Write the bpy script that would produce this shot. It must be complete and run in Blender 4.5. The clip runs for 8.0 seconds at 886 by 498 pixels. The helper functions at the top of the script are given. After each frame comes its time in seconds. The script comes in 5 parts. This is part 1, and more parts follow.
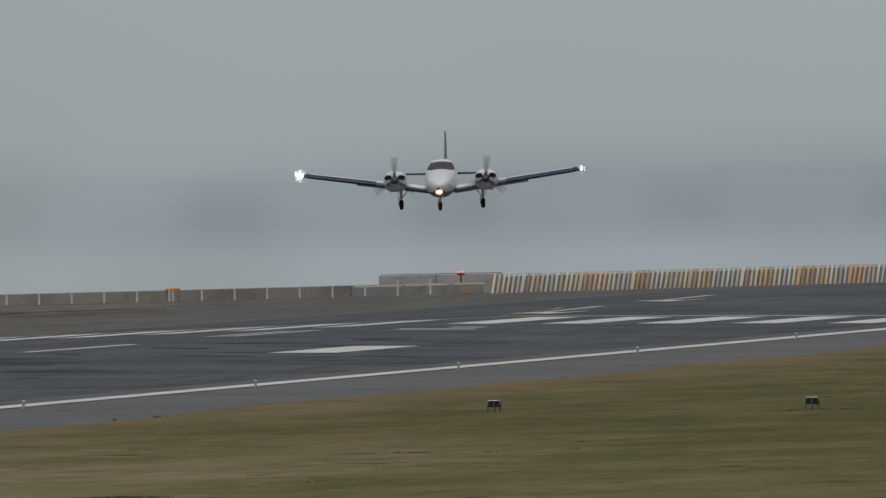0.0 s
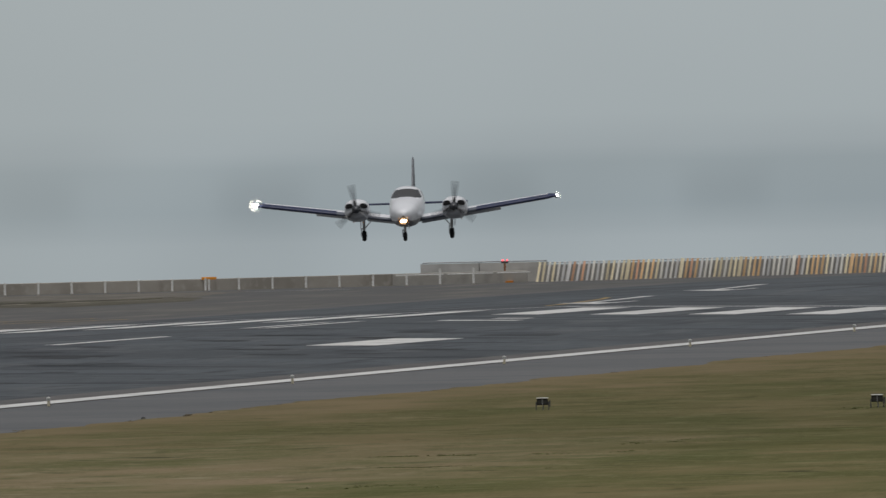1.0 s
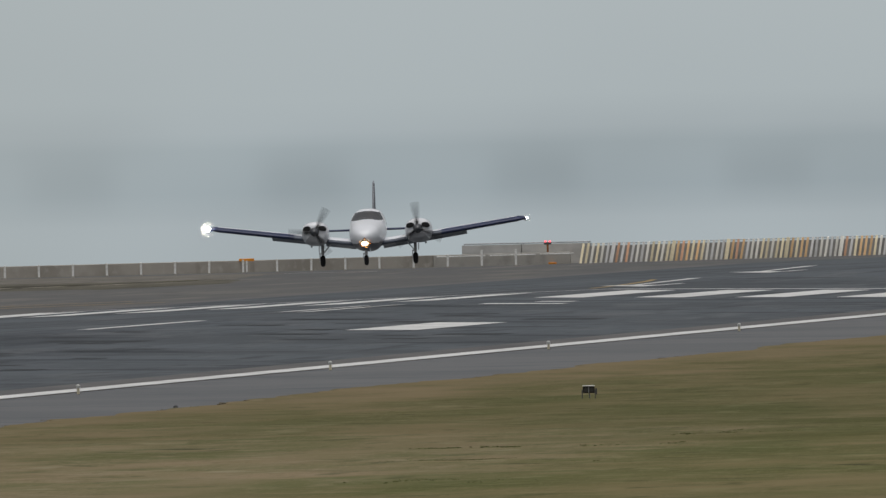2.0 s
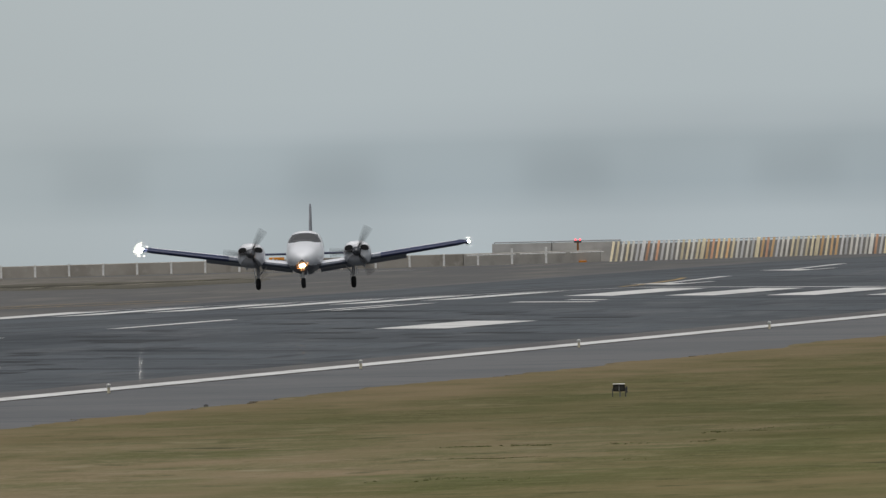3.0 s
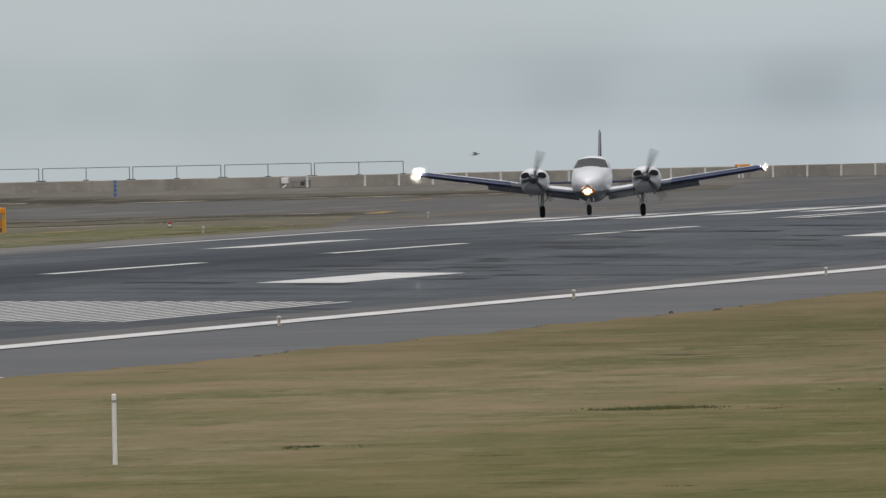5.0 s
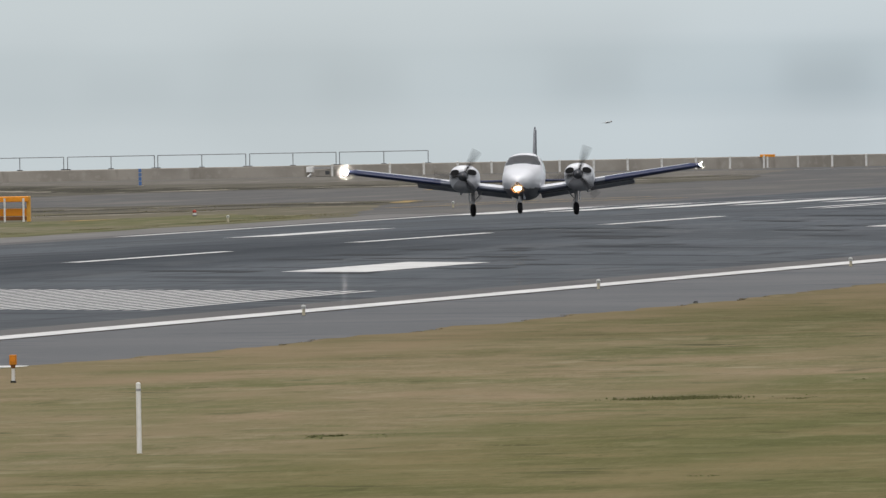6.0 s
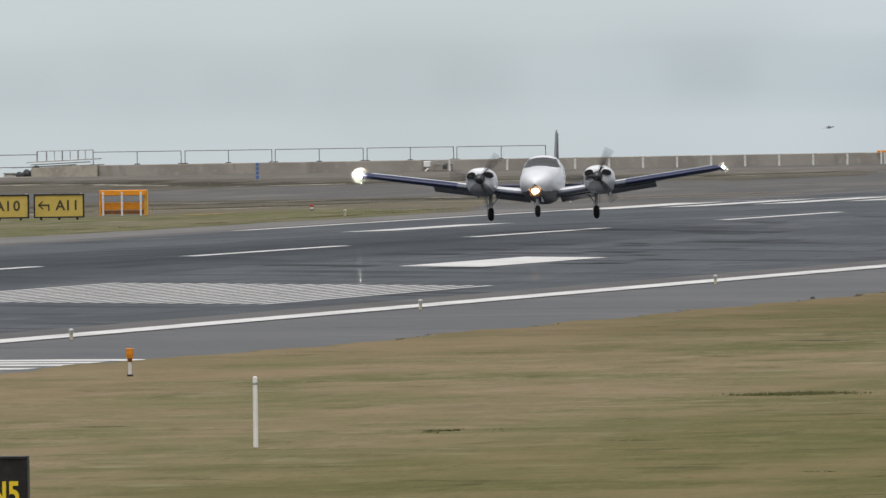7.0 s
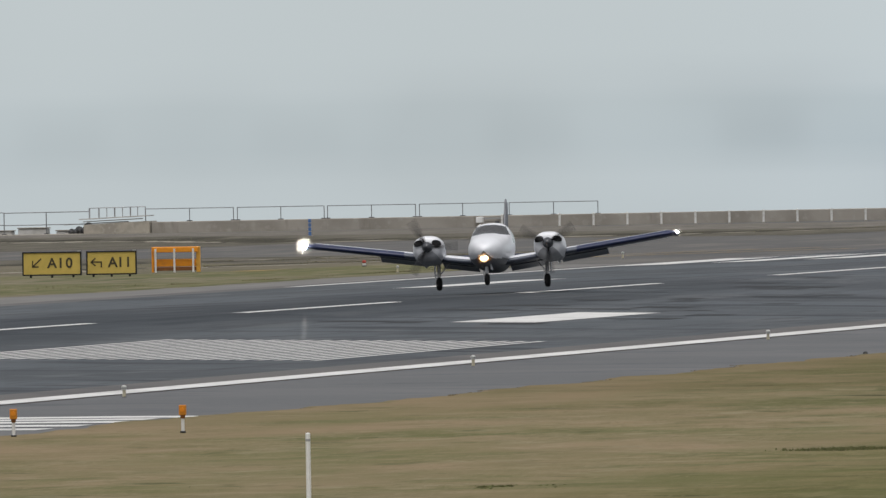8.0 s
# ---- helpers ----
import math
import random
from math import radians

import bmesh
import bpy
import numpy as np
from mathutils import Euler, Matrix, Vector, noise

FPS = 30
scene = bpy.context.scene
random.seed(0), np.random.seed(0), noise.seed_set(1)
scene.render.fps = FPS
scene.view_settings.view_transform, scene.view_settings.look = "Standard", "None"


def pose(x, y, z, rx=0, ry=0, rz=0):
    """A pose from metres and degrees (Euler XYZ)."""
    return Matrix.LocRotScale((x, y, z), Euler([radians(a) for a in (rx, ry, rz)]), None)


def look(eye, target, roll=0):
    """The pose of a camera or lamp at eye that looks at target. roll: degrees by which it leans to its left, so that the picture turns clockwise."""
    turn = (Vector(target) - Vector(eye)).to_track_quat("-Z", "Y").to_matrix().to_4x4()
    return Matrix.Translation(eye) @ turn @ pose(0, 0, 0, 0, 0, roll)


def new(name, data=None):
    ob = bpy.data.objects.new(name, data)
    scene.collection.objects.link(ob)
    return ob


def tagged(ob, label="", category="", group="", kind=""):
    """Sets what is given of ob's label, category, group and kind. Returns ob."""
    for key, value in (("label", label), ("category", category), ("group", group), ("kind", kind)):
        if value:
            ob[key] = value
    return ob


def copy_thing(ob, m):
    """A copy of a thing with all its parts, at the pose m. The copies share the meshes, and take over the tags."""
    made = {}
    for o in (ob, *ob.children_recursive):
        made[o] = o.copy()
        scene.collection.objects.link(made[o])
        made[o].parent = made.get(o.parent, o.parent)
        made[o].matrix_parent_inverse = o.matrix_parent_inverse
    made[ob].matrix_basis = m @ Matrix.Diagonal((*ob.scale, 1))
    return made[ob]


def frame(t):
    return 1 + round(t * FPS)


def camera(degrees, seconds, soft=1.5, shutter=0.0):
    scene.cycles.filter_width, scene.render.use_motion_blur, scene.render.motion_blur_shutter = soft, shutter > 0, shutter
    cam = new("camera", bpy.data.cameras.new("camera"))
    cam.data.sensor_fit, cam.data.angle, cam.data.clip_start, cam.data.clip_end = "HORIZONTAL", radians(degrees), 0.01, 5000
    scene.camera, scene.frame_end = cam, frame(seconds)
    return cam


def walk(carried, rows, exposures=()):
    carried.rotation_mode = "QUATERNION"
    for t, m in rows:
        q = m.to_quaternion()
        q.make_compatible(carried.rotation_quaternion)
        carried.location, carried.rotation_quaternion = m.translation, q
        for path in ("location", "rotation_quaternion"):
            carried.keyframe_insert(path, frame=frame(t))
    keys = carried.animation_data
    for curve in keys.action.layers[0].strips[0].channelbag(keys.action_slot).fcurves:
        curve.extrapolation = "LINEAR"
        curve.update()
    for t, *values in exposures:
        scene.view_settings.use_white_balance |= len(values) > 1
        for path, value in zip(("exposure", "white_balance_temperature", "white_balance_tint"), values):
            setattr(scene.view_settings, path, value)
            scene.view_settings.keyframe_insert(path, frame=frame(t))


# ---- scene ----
# ================= camera =================
EYE = Vector((0.0, 0.0, 6.743))
cam = camera(1.7564, 8.0, soft=1.38, shutter=0.04)
# seconds, degrees left of the runway's axis, degrees down, degrees of lean, metres back from EYE
PAN = [
    (0.0, 6.0128, 0.1658, 1.263, 64.5), (0.3, 6.1011, 0.1709, 1.177, 52.8), (0.5, 6.1144, 0.2028, 1.253, 45.0),
    (0.7, 5.9837, 0.1992, 1.292, 37.2), (0.9, 5.9691, 0.2059, 1.327, 29.4), (1.0, 6.0946, 0.1929, 1.262, 25.5),
    (1.2, 6.4611, 0.2199, 1.201, 17.7), (1.4, 6.7572, 0.2402, 1.300, 9.9), (1.5, 6.6981, 0.2250, 1.310, 6.0),
    (1.7, 6.2974, 0.2288, 1.225, 1.2), (2.1, 6.1700, 0.2325, 1.300, 0.0), (2.8, 6.1795, 0.2420, 1.408, 0.0),
    (3.0, 6.2363, 0.2338, 1.392, 0.0), (3.2, 6.3011, 0.2570, 1.328, 0.0), (3.5, 6.4149, 0.2386, 1.414, 0.0),
    (3.8, 6.5486, 0.2362, 1.291, 0.0), (4.0, 6.8874, 0.2505, 1.349, 0.0), (4.2, 7.1673, 0.2958, 1.213, 0.0),
    (4.3, 7.3025, 0.3222, 1.088, 0.0), (4.5, 7.3863, 0.3647, 1.036, 0.0), (4.7, 7.1800, 0.3857, 1.131, 0.0),
    (5.8, 7.1518, 0.4137, 1.086, 0.0), (6.0, 7.2125, 0.4191, 0.973, 0.0), (6.2, 7.2698, 0.3939, 0.907, 0.0),
    (6.5, 7.2253, 0.3779, 0.942, 0.0), (6.8, 7.2071, 0.4132, 0.917, 0.0), (7.0, 7.4448, 0.4260, 0.791, 0.0),
    (7.2, 7.5716, 0.4040, 0.911, 0.0), (7.3, 7.4692, 0.3801, 0.859, 0.0), (7.5, 7.4420, 0.3418, 0.918, 0.0),
    (7.7, 7.5033, 0.3308, 0.905, 0.0), (8.0, 7.5472, 0.3136, 0.933, 0.0),
]


def aim(pan, down, lean, back):
    a, d = radians(pan), radians(down)
    way = Vector((-math.sin(a) * math.cos(d), math.cos(a) * math.cos(d), -math.sin(d)))
    eye = EYE - back * Vector((-math.sin(radians(6.2)), math.cos(radians(6.2)), 0))
    return look(eye, eye + way * 1000.0, -lean)


walk(cam, [(t, aim(a, d, r, b)) for t, a, d, r, b in PAN],
     exposures=[(0.0, -0.76, 6500, 10), (0.5, -0.66, 6500, 10), (1.0, -0.58, 6500, 10), (1.5, -0.50, 6500, 10), (3.0, -0.34, 6500, 10), (4.0, -0.32, 6500, 11), (4.7, -0.25, 6500, 11.5), (5.8, 0.08, 6500, 11.3), (7.0, 0.11, 6500, 11.3), (7.5, 0.08, 6500, 11), (8.0, -0.02, 6500, 11)])

# ================= world and sun =================
world = bpy.data.worlds.new("overcast_sky")
scene.world = world
world.use_nodes = True
wn, wl = world.node_tree.nodes, world.node_tree.links
sky = wn.new("ShaderNodeTexSky")
sky.sky_type, sky.sun_disc = "NISHITA", False
sky.sun_elevation, sky.sun_rotation = radians(75), radians(-165)
sky.dust_density, sky.air_density = 6.0, 1.5
grey = wn.new("ShaderNodeHueSaturation")
grey.inputs["Saturation"].default_value = 0.3
wl.new(sky.outputs[0], grey.inputs["Color"])
wl.new(grey.outputs[0], wn["Background"].inputs["Color"])
wn["Background"].inputs["Strength"].default_value = 0.10

sun = new("sun", bpy.data.lights.new("sun", "SUN"))
sun.data.energy, sun.data.angle, sun.data.color = 1.5, radians(45), (1.0, 0.985, 0.96)
sun.matrix_world = look((0, 0, 50), (-4, 13, 0))


# ================= materials =================
def mat(name, base, rough=0.6, metal=0.0, spec=0.4, vary=(), bump=0.0, bump_scale=30.0, emit=None, island=0.0, coat=0.0, per_object=0.0):
    """A node material. vary: (scale, other colour, lowest, highest[, stretch xyz]) per layer of noise, in metres of the object."""
    m = bpy.data.materials.new(name)
    m.use_nodes = True
    n, l = m.node_tree.nodes, m.node_tree.links
    b = n["Principled BSDF"]
    b.inputs["Roughness"].default_value = rough
    b.inputs["Metallic"].default_value = metal
    b.inputs["Specular IOR Level"].default_value = spec
    b.inputs["Coat Weight"].default_value = coat
    co = n.new("ShaderNodeTexCoord")
    last = None
    for layer in vary:
        scale, other, low, high = layer[:4]
        mp = n.new("ShaderNodeMapping")
        mp.inputs["Scale"].default_value = layer[4] if len(layer) > 4 else (1, 1, 1)
        l.new(co.outputs["Object"], mp.inputs["Vector"])
        t = n.new("ShaderNodeTexNoise")
        t.inputs["Scale"].default_value = scale
        t.inputs["Detail"].default_value = 5
        l.new(mp.outputs[0], t.inputs["Vector"])
        r = n.new("ShaderNodeMapRange")
        r.inputs["From Min"].default_value, r.inputs["From Max"].default_value = low, high
        l.new(t.outputs[0], r.inputs["Value"])
        x = n.new("ShaderNodeMix")
        x.data_type = "RGBA"
        l.new(r.outputs[0], x.inputs["Factor"])
        if last is None:
            x.inputs["A"].default_value = (*base, 1)
        else:
            l.new(last, x.inputs["A"])
        x.inputs["B"].default_value = (*other, 1)
        last = x.outputs["Result"]
    if island or per_object:
        src = n.new("ShaderNodeNewGeometry").outputs["Random Per Island"] if island else n.new("ShaderNodeObjectInfo").outputs["Random"]
        amount = island or per_object
        r = n.new("ShaderNodeMapRange")
        r.inputs["To Min"].default_value, r.inputs["To Max"].default_value = 1 - amount, 1 + amount
        l.new(src, r.inputs["Value"])
        hs = n.new("ShaderNodeHueSaturation")
        l.new(r.outputs[0], hs.inputs["Value"])
        if last is None:
            hs.inputs["Color"].default_value = (*base, 1)
        else:
            l.new(last, hs.inputs["Color"])
        last = hs.outputs[0]
    if last is None:
        b.inputs["Base Color"].default_value = (*base, 1)
    else:
        l.new(last, b.inputs["Base Color"])
    if bump:
        t = n.new("ShaderNodeTexNoise")
        t.inputs["Scale"].default_value = bump_scale
        t.inputs["Detail"].default_value = 4
        l.new(co.outputs["Object"], t.inputs["Vector"])
        bp = n.new("ShaderNodeBump")
        bp.inputs["Strength"].default_value = bump
        bp.inputs["Distance"].default_value = 0.02
        l.new(t.outputs[0], bp.inputs["Height"])
        l.new(bp.outputs[0], b.inputs["Normal"])
    if emit:
        b.inputs["Emission Color"].default_value = (*emit[0], 1)
        b.inputs["Emission Strength"].default_value = emit[1]
    return m


GRASS = mat("dry_grass", (0.172, 0.146, 0.079), 0.95, spec=0.1, vary=[
    (0.03, (0.215, 0.167, 0.100), 0.42, 0.60), (0.075, (0.126, 0.121, 0.052), 0.44, 0.64), (1.0, (0.116, 0.114, 0.049), 0.46, 0.70, (0.14, 0.075, 1)), (1.0, (0.228, 0.177, 0.110), 0.50, 0.72, (0.20, 0.11, 1)),
    (1.0, (0.106, 0.102, 0.044), 0.50, 0.75, (0.45, 0.20, 1)), (1.0, (0.235, 0.195, 0.125), 0.52, 0.76, (0.8, 0.30, 1)), (1.0, (0.056, 0.056, 0.026), 0.62, 0.72, (0.36, 0.40, 1)),
    (1.0, (0.100, 0.091, 0.040), 0.52, 0.88, (4.0, 0.7, 1)), (1.0, (0.242, 0.207, 0.132), 0.54, 0.90, (9.0, 1.0, 1)), (1.0, (0.098, 0.089, 0.040), 0.54, 0.92, (20.0, 1.6, 1)),
    (1.0, (0.118, 0.119, 0.050), 0.48, 0.86, (0.33, 0.031, 1)), (1.0, (0.242, 0.180, 0.116), 0.47, 0.82, (0.24, 0.036, 1)), (1.0, (0.260, 0.232, 0.150), 0.60, 0.80, (0.55, 0.21, 1)), (1.0, (0.062, 0.066, 0.026), 0.62, 0.80, (0.7, 0.17, 1))], bump=0.6, bump_scale=6)


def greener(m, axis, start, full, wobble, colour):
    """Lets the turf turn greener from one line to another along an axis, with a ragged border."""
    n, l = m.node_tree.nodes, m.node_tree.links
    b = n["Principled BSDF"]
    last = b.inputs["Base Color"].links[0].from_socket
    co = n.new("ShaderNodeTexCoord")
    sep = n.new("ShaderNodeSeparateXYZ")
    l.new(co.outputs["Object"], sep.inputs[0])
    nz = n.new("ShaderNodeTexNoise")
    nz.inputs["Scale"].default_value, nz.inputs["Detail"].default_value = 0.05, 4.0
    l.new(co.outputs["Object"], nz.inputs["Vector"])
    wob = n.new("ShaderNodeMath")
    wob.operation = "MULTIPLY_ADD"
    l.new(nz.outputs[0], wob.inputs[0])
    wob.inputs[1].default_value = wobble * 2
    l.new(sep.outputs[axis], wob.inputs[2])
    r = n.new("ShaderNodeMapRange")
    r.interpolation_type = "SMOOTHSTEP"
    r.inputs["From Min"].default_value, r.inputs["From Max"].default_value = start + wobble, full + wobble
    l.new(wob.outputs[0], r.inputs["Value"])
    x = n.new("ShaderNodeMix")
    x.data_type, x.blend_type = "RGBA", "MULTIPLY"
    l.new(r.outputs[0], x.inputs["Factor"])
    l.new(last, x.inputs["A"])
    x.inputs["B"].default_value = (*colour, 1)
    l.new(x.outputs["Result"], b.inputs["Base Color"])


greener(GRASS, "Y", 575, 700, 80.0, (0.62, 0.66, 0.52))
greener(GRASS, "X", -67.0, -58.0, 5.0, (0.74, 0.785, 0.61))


def parched(m, edge, reach, colour, amount):
    """Turns the turf tan along the pavement's edge, fading out over its reach with a ragged border."""
    n, l = m.node_tree.nodes, m.node_tree.links
    b = n["Principled BSDF"]
    last = b.inputs["Base Color"].links[0].from_socket
    co = n.new("ShaderNodeTexCoord")
    sep = n.new("ShaderNodeSeparateXYZ")
    l.new(co.outputs["Object"], sep.inputs[0])
    mp = n.new("ShaderNodeMapping")
    mp.inputs["Scale"].default_value = (0.25, 0.06, 1)
    l.new(co.outputs["Object"], mp.inputs["Vector"])
    nz = n.new("ShaderNodeTexNoise")
    nz.inputs["Scale"].default_value, nz.inputs["Detail"].default_value = 1.0, 6.0
    l.new(mp.outputs[0], nz.inputs["Vector"])
    wob = n.new("ShaderNodeMath")
    wob.operation = "MULTIPLY_ADD"
    l.new(nz.outputs[0], wob.inputs[0])
    wob.inputs[1].default_value = reach * 2.4
    l.new(sep.outputs["X"], wob.inputs[2])
    r = n.new("ShaderNodeMapRange")
    r.interpolation_type = "SMOOTHSTEP"
    r.inputs["From Min"].default_value, r.inputs["From Max"].default_value = edge + reach * 1.0, edge + reach * 2.2
    r.inputs["To Min"].default_value, r.inputs["To Max"].default_value = amount, 0.0
    l.new(wob.outputs[0], r.inputs["Value"])
    x = n.new("ShaderNodeMix")
    x.data_type = "RGBA"
    l.new(r.outputs[0], x.inputs["Factor"])
    l.new(last, x.inputs["A"])
    x.inputs["B"].default_value = (*colour, 1)
    l.new(x.outputs["Result"], b.inputs["Base Color"])


parched(GRASS, -85.0, 9.0, (0.212, 0.156, 0.096), 0.58)
DRY_EDGE = mat("dry_edge_grass", (0.172, 0.138, 0.084), 0.95, spec=0.1, vary=[(0.12, (0.135, 0.122, 0.062), 0.45, 0.6), (0.8, (0.215, 0.168, 0.108), 0.50, 0.7), (1.0, (0.098, 0.080, 0.046), 0.52, 0.72, (1.5, 0.12, 1))], bump=0.6, bump_scale=6)
TUFT = mat("rank_grass", (0.140, 0.150, 0.066), 0.9, spec=0.15, vary=[(3.0, (0.160, 0.150, 0.074), 0.45, 0.7)], island=0.25)
EDGE_TUFT = mat("brown_edge_tufts", (0.165, 0.128, 0.076), 0.9, spec=0.1, vary=[(2.0, (0.205, 0.165, 0.10), 0.42, 0.66)], island=0.25)
TUSSOCK = mat("dull_tussock", (0.185, 0.178, 0.098), 0.9, spec=0.1, vary=[(2.0, (0.23, 0.205, 0.125), 0.42, 0.66)], island=0.25)
FAR_GRASS = mat("far_verge_grass", (0.125, 0.122, 0.060), 0.95, spec=0.1, vary=[
    (0.05, (0.165, 0.148, 0.10), 0.42, 0.6), (1.0, (0.085, 0.092, 0.040), 0.5, 0.66, (0.6, 0.05, 1)), (1.0, (0.22, 0.19, 0.14), 0.54, 0.7, (1.2, 0.12, 1)), (1.0, (0.085, 0.083, 0.045), 0.6, 0.75, (3.0, 0.2, 1))])
FAR_DRY = mat("parched_verge", (0.145, 0.13, 0.096), 0.95, spec=0.1, vary=[(0.06, (0.115, 0.107, 0.072), 0.42, 0.6), (1.0, (0.20, 0.176, 0.135), 0.53, 0.7, (0.8, 0.08, 1)), (1.0, (0.115, 0.105, 0.075), 0.56, 0.7, (1.6, 0.12, 1))])
EARTH = mat("damp_earth", (0.118, 0.108, 0.090), 0.95, spec=0.1, vary=[(0.1, (0.085, 0.080, 0.062), 0.42, 0.62), (1.0, (0.150, 0.138, 0.112), 0.5, 0.75, (0.5, 0.06, 1)), (1.0, (0.070, 0.068, 0.045), 0.52, 0.72, (1.2, 0.07, 1)), (1.0, (0.16, 0.148, 0.12), 0.55, 0.78, (4.0, 0.25, 1))], bump=0.5)
ASPHALT = mat("runway_asphalt", (0.0910, 0.1017, 0.1124), 0.88, spec=0.12, vary=[
    (0.03, (0.0706, 0.0781, 0.0856), 0.42, 0.58), (1.0, (0.1124, 0.1188, 0.1252), 0.54, 0.7, (0.5, 0.05, 1)), (0.11, (0.0449, 0.0503, 0.0567), 0.57, 0.66), (1.0, (0.0535, 0.0589, 0.0653), 0.56, 0.7, (0.9, 0.04, 1)), (0.3, (0.1070, 0.1134, 0.1209), 0.56, 0.72), (1.0, (0.0642, 0.0706, 0.0770), 0.56, 0.7, (2.5, 0.15, 1))], bump=0.3, bump_scale=18)


def rubbered(m, lanes):
    """Darkens the asphalt along lanes (middle across, half width, depth, from, to) where wheels have left rubber, unevenly."""
    n, l = m.node_tree.nodes, m.node_tree.links
    b = n["Principled BSDF"]
    last = b.inputs["Base Color"].links[0].from_socket
    co = n.new("ShaderNodeTexCoord")
    sep = n.new("ShaderNodeSeparateXYZ")
    l.new(co.outputs["Object"], sep.inputs[0])
    for middle, half, depth, y0, y1 in lanes:
        mp = n.new("ShaderNodeMapping")
        mp.inputs["Scale"].default_value = (0.35, 0.022, 1)
        mp.inputs["Location"].default_value = (middle, 0, 0)
        l.new(co.outputs["Object"], mp.inputs["Vector"])
        nz = n.new("ShaderNodeTexNoise")
        nz.inputs["Scale"].default_value, nz.inputs["Detail"].default_value = 1.0, 6.0
        l.new(mp.outputs[0], nz.inputs["Vector"])
        off = n.new("ShaderNodeMath")
        off.operation = "SUBTRACT"
        l.new(sep.outputs["X"], off.inputs[0])
        off.inputs[1].default_value = middle
        dist = n.new("ShaderNodeMath")
        dist.operation = "ABSOLUTE"
        l.new(off.outputs[0], dist.inputs[0])
        wob = n.new("ShaderNodeMath")
        wob.operation = "MULTIPLY_ADD"
        l.new(nz.outputs[0], wob.inputs[0])
        wob.inputs[1].default_value = half * 1.6
        l.new(dist.outputs[0], wob.inputs[2])
        side = n.new("ShaderNodeMapRange")
        side.interpolation_type = "SMOOTHSTEP"
        side.inputs["From Min"].default_value, side.inputs["From Max"].default_value = half * 0.5 + half * 0.8, half * 1.5 + half * 0.8
        side.inputs["To Min"].default_value, side.inputs["To Max"].default_value = depth, 0.0
        l.new(wob.outputs[0], side.inputs["Value"])
        ends = []
        for e0, e1 in ((y0 - 60, y0 + 60), (y1 + 60, y1 - 60)):
            r = n.new("ShaderNodeMapRange")
            r.interpolation_type = "SMOOTHSTEP"
            r.inputs["From Min"].default_value, r.inputs["From Max"].default_value = e0, e1
            l.new(sep.outputs["Y"], r.inputs["Value"])
            ends.append(r)
        k = side.outputs[0]
        for r in ends:
            mu = n.new("ShaderNodeMath")
            mu.operation = "MULTIPLY"
            l.new(k, mu.inputs[0])
            l.new(r.outputs[0], mu.inputs[1])
            k = mu.outputs[0]
        x = n.new("ShaderNodeMix")
        x.data_type = "RGBA"
        l.new(k, x.inputs["Factor"])
        l.new(last, x.inputs["A"])
        x.inputs["B"].default_value = (0.025, 0.030, 0.036, 1)
        last = x.outputs["Result"]
    l.new(last, b.inputs["Base Color"])


ASPHALT.node_tree.nodes["Principled BSDF"].inputs["Coat Weight"].default_value = 0.005
ASPHALT.node_tree.nodes["Principled BSDF"].inputs["Coat Roughness"].default_value = 0.045
rubbered(ASPHALT, [(-117.5, 3.8, 0.60, 420, 930), (-112.0, 2.4, 0.45, 420, 900), (-122.8, 2.4, 0.36, 500, 960)])
EDGE_ASPHALT = mat("pale_edge_asphalt", (0.12, 0.117, 0.113), 0.85, spec=0.2, vary=[(0.08, (0.095, 0.093, 0.094), 0.4, 0.6), (0.9, (0.135, 0.127, 0.12), 0.5, 0.75)], bump=0.3)
PALE_EDGE = mat("pale_dusty_asphalt", (0.165, 0.162, 0.154), 0.9, spec=0.15, vary=[(0.1, (0.155, 0.152, 0.146), 0.42, 0.6), (1.0, (0.19, 0.183, 0.172), 0.5, 0.7, (0.8, 0.06, 1))])
SHOULDER = mat("shoulder_asphalt", (0.115, 0.119, 0.123), 0.85, spec=0.15, vary=[
    (0.05, (0.135, 0.138, 0.14), 0.42, 0.58), (0.2, (0.095, 0.1, 0.107), 0.54, 0.68), (0.9, (0.15, 0.152, 0.154), 0.6, 0.75)], bump=0.3, bump_scale=18)
TAXI = mat("worn_taxiway_asphalt", (0.112, 0.110, 0.106), 0.9, spec=0.15, vary=[
    (0.03, (0.10, 0.10, 0.10), 0.42, 0.6), (1.0, (0.15, 0.142, 0.128), 0.5, 0.7, (0.4, 0.03, 1)), (1.0, (0.085, 0.084, 0.082), 0.56, 0.72, (1.0, 0.08, 1))], bump=0.3)
RUBBER = mat("tyre_rubber_on_asphalt", (0.026, 0.028, 0.031), 0.8, spec=0.25, vary=[(0.3, (0.036, 0.039, 0.043), 0.4, 0.65)])
GRAVEL = mat("gravel_apron", (0.140, 0.130, 0.112), 0.95, spec=0.15, vary=[
    (0.05, (0.13, 0.122, 0.108), 0.42, 0.6), (1.0, (0.20, 0.186, 0.158), 0.52, 0.7, (0.6, 0.06, 1)), (1.0, (0.10, 0.093, 0.08), 0.56, 0.72, (1.2, 0.1, 1))], bump=0.5)
PAINT = mat("worn_white_paint", (0.60, 0.60, 0.585), 0.75, spec=0.2, vary=[(0.25, (0.50, 0.50, 0.485), 0.45, 0.65), (1.2, (0.34, 0.34, 0.34), 0.58, 0.75)])
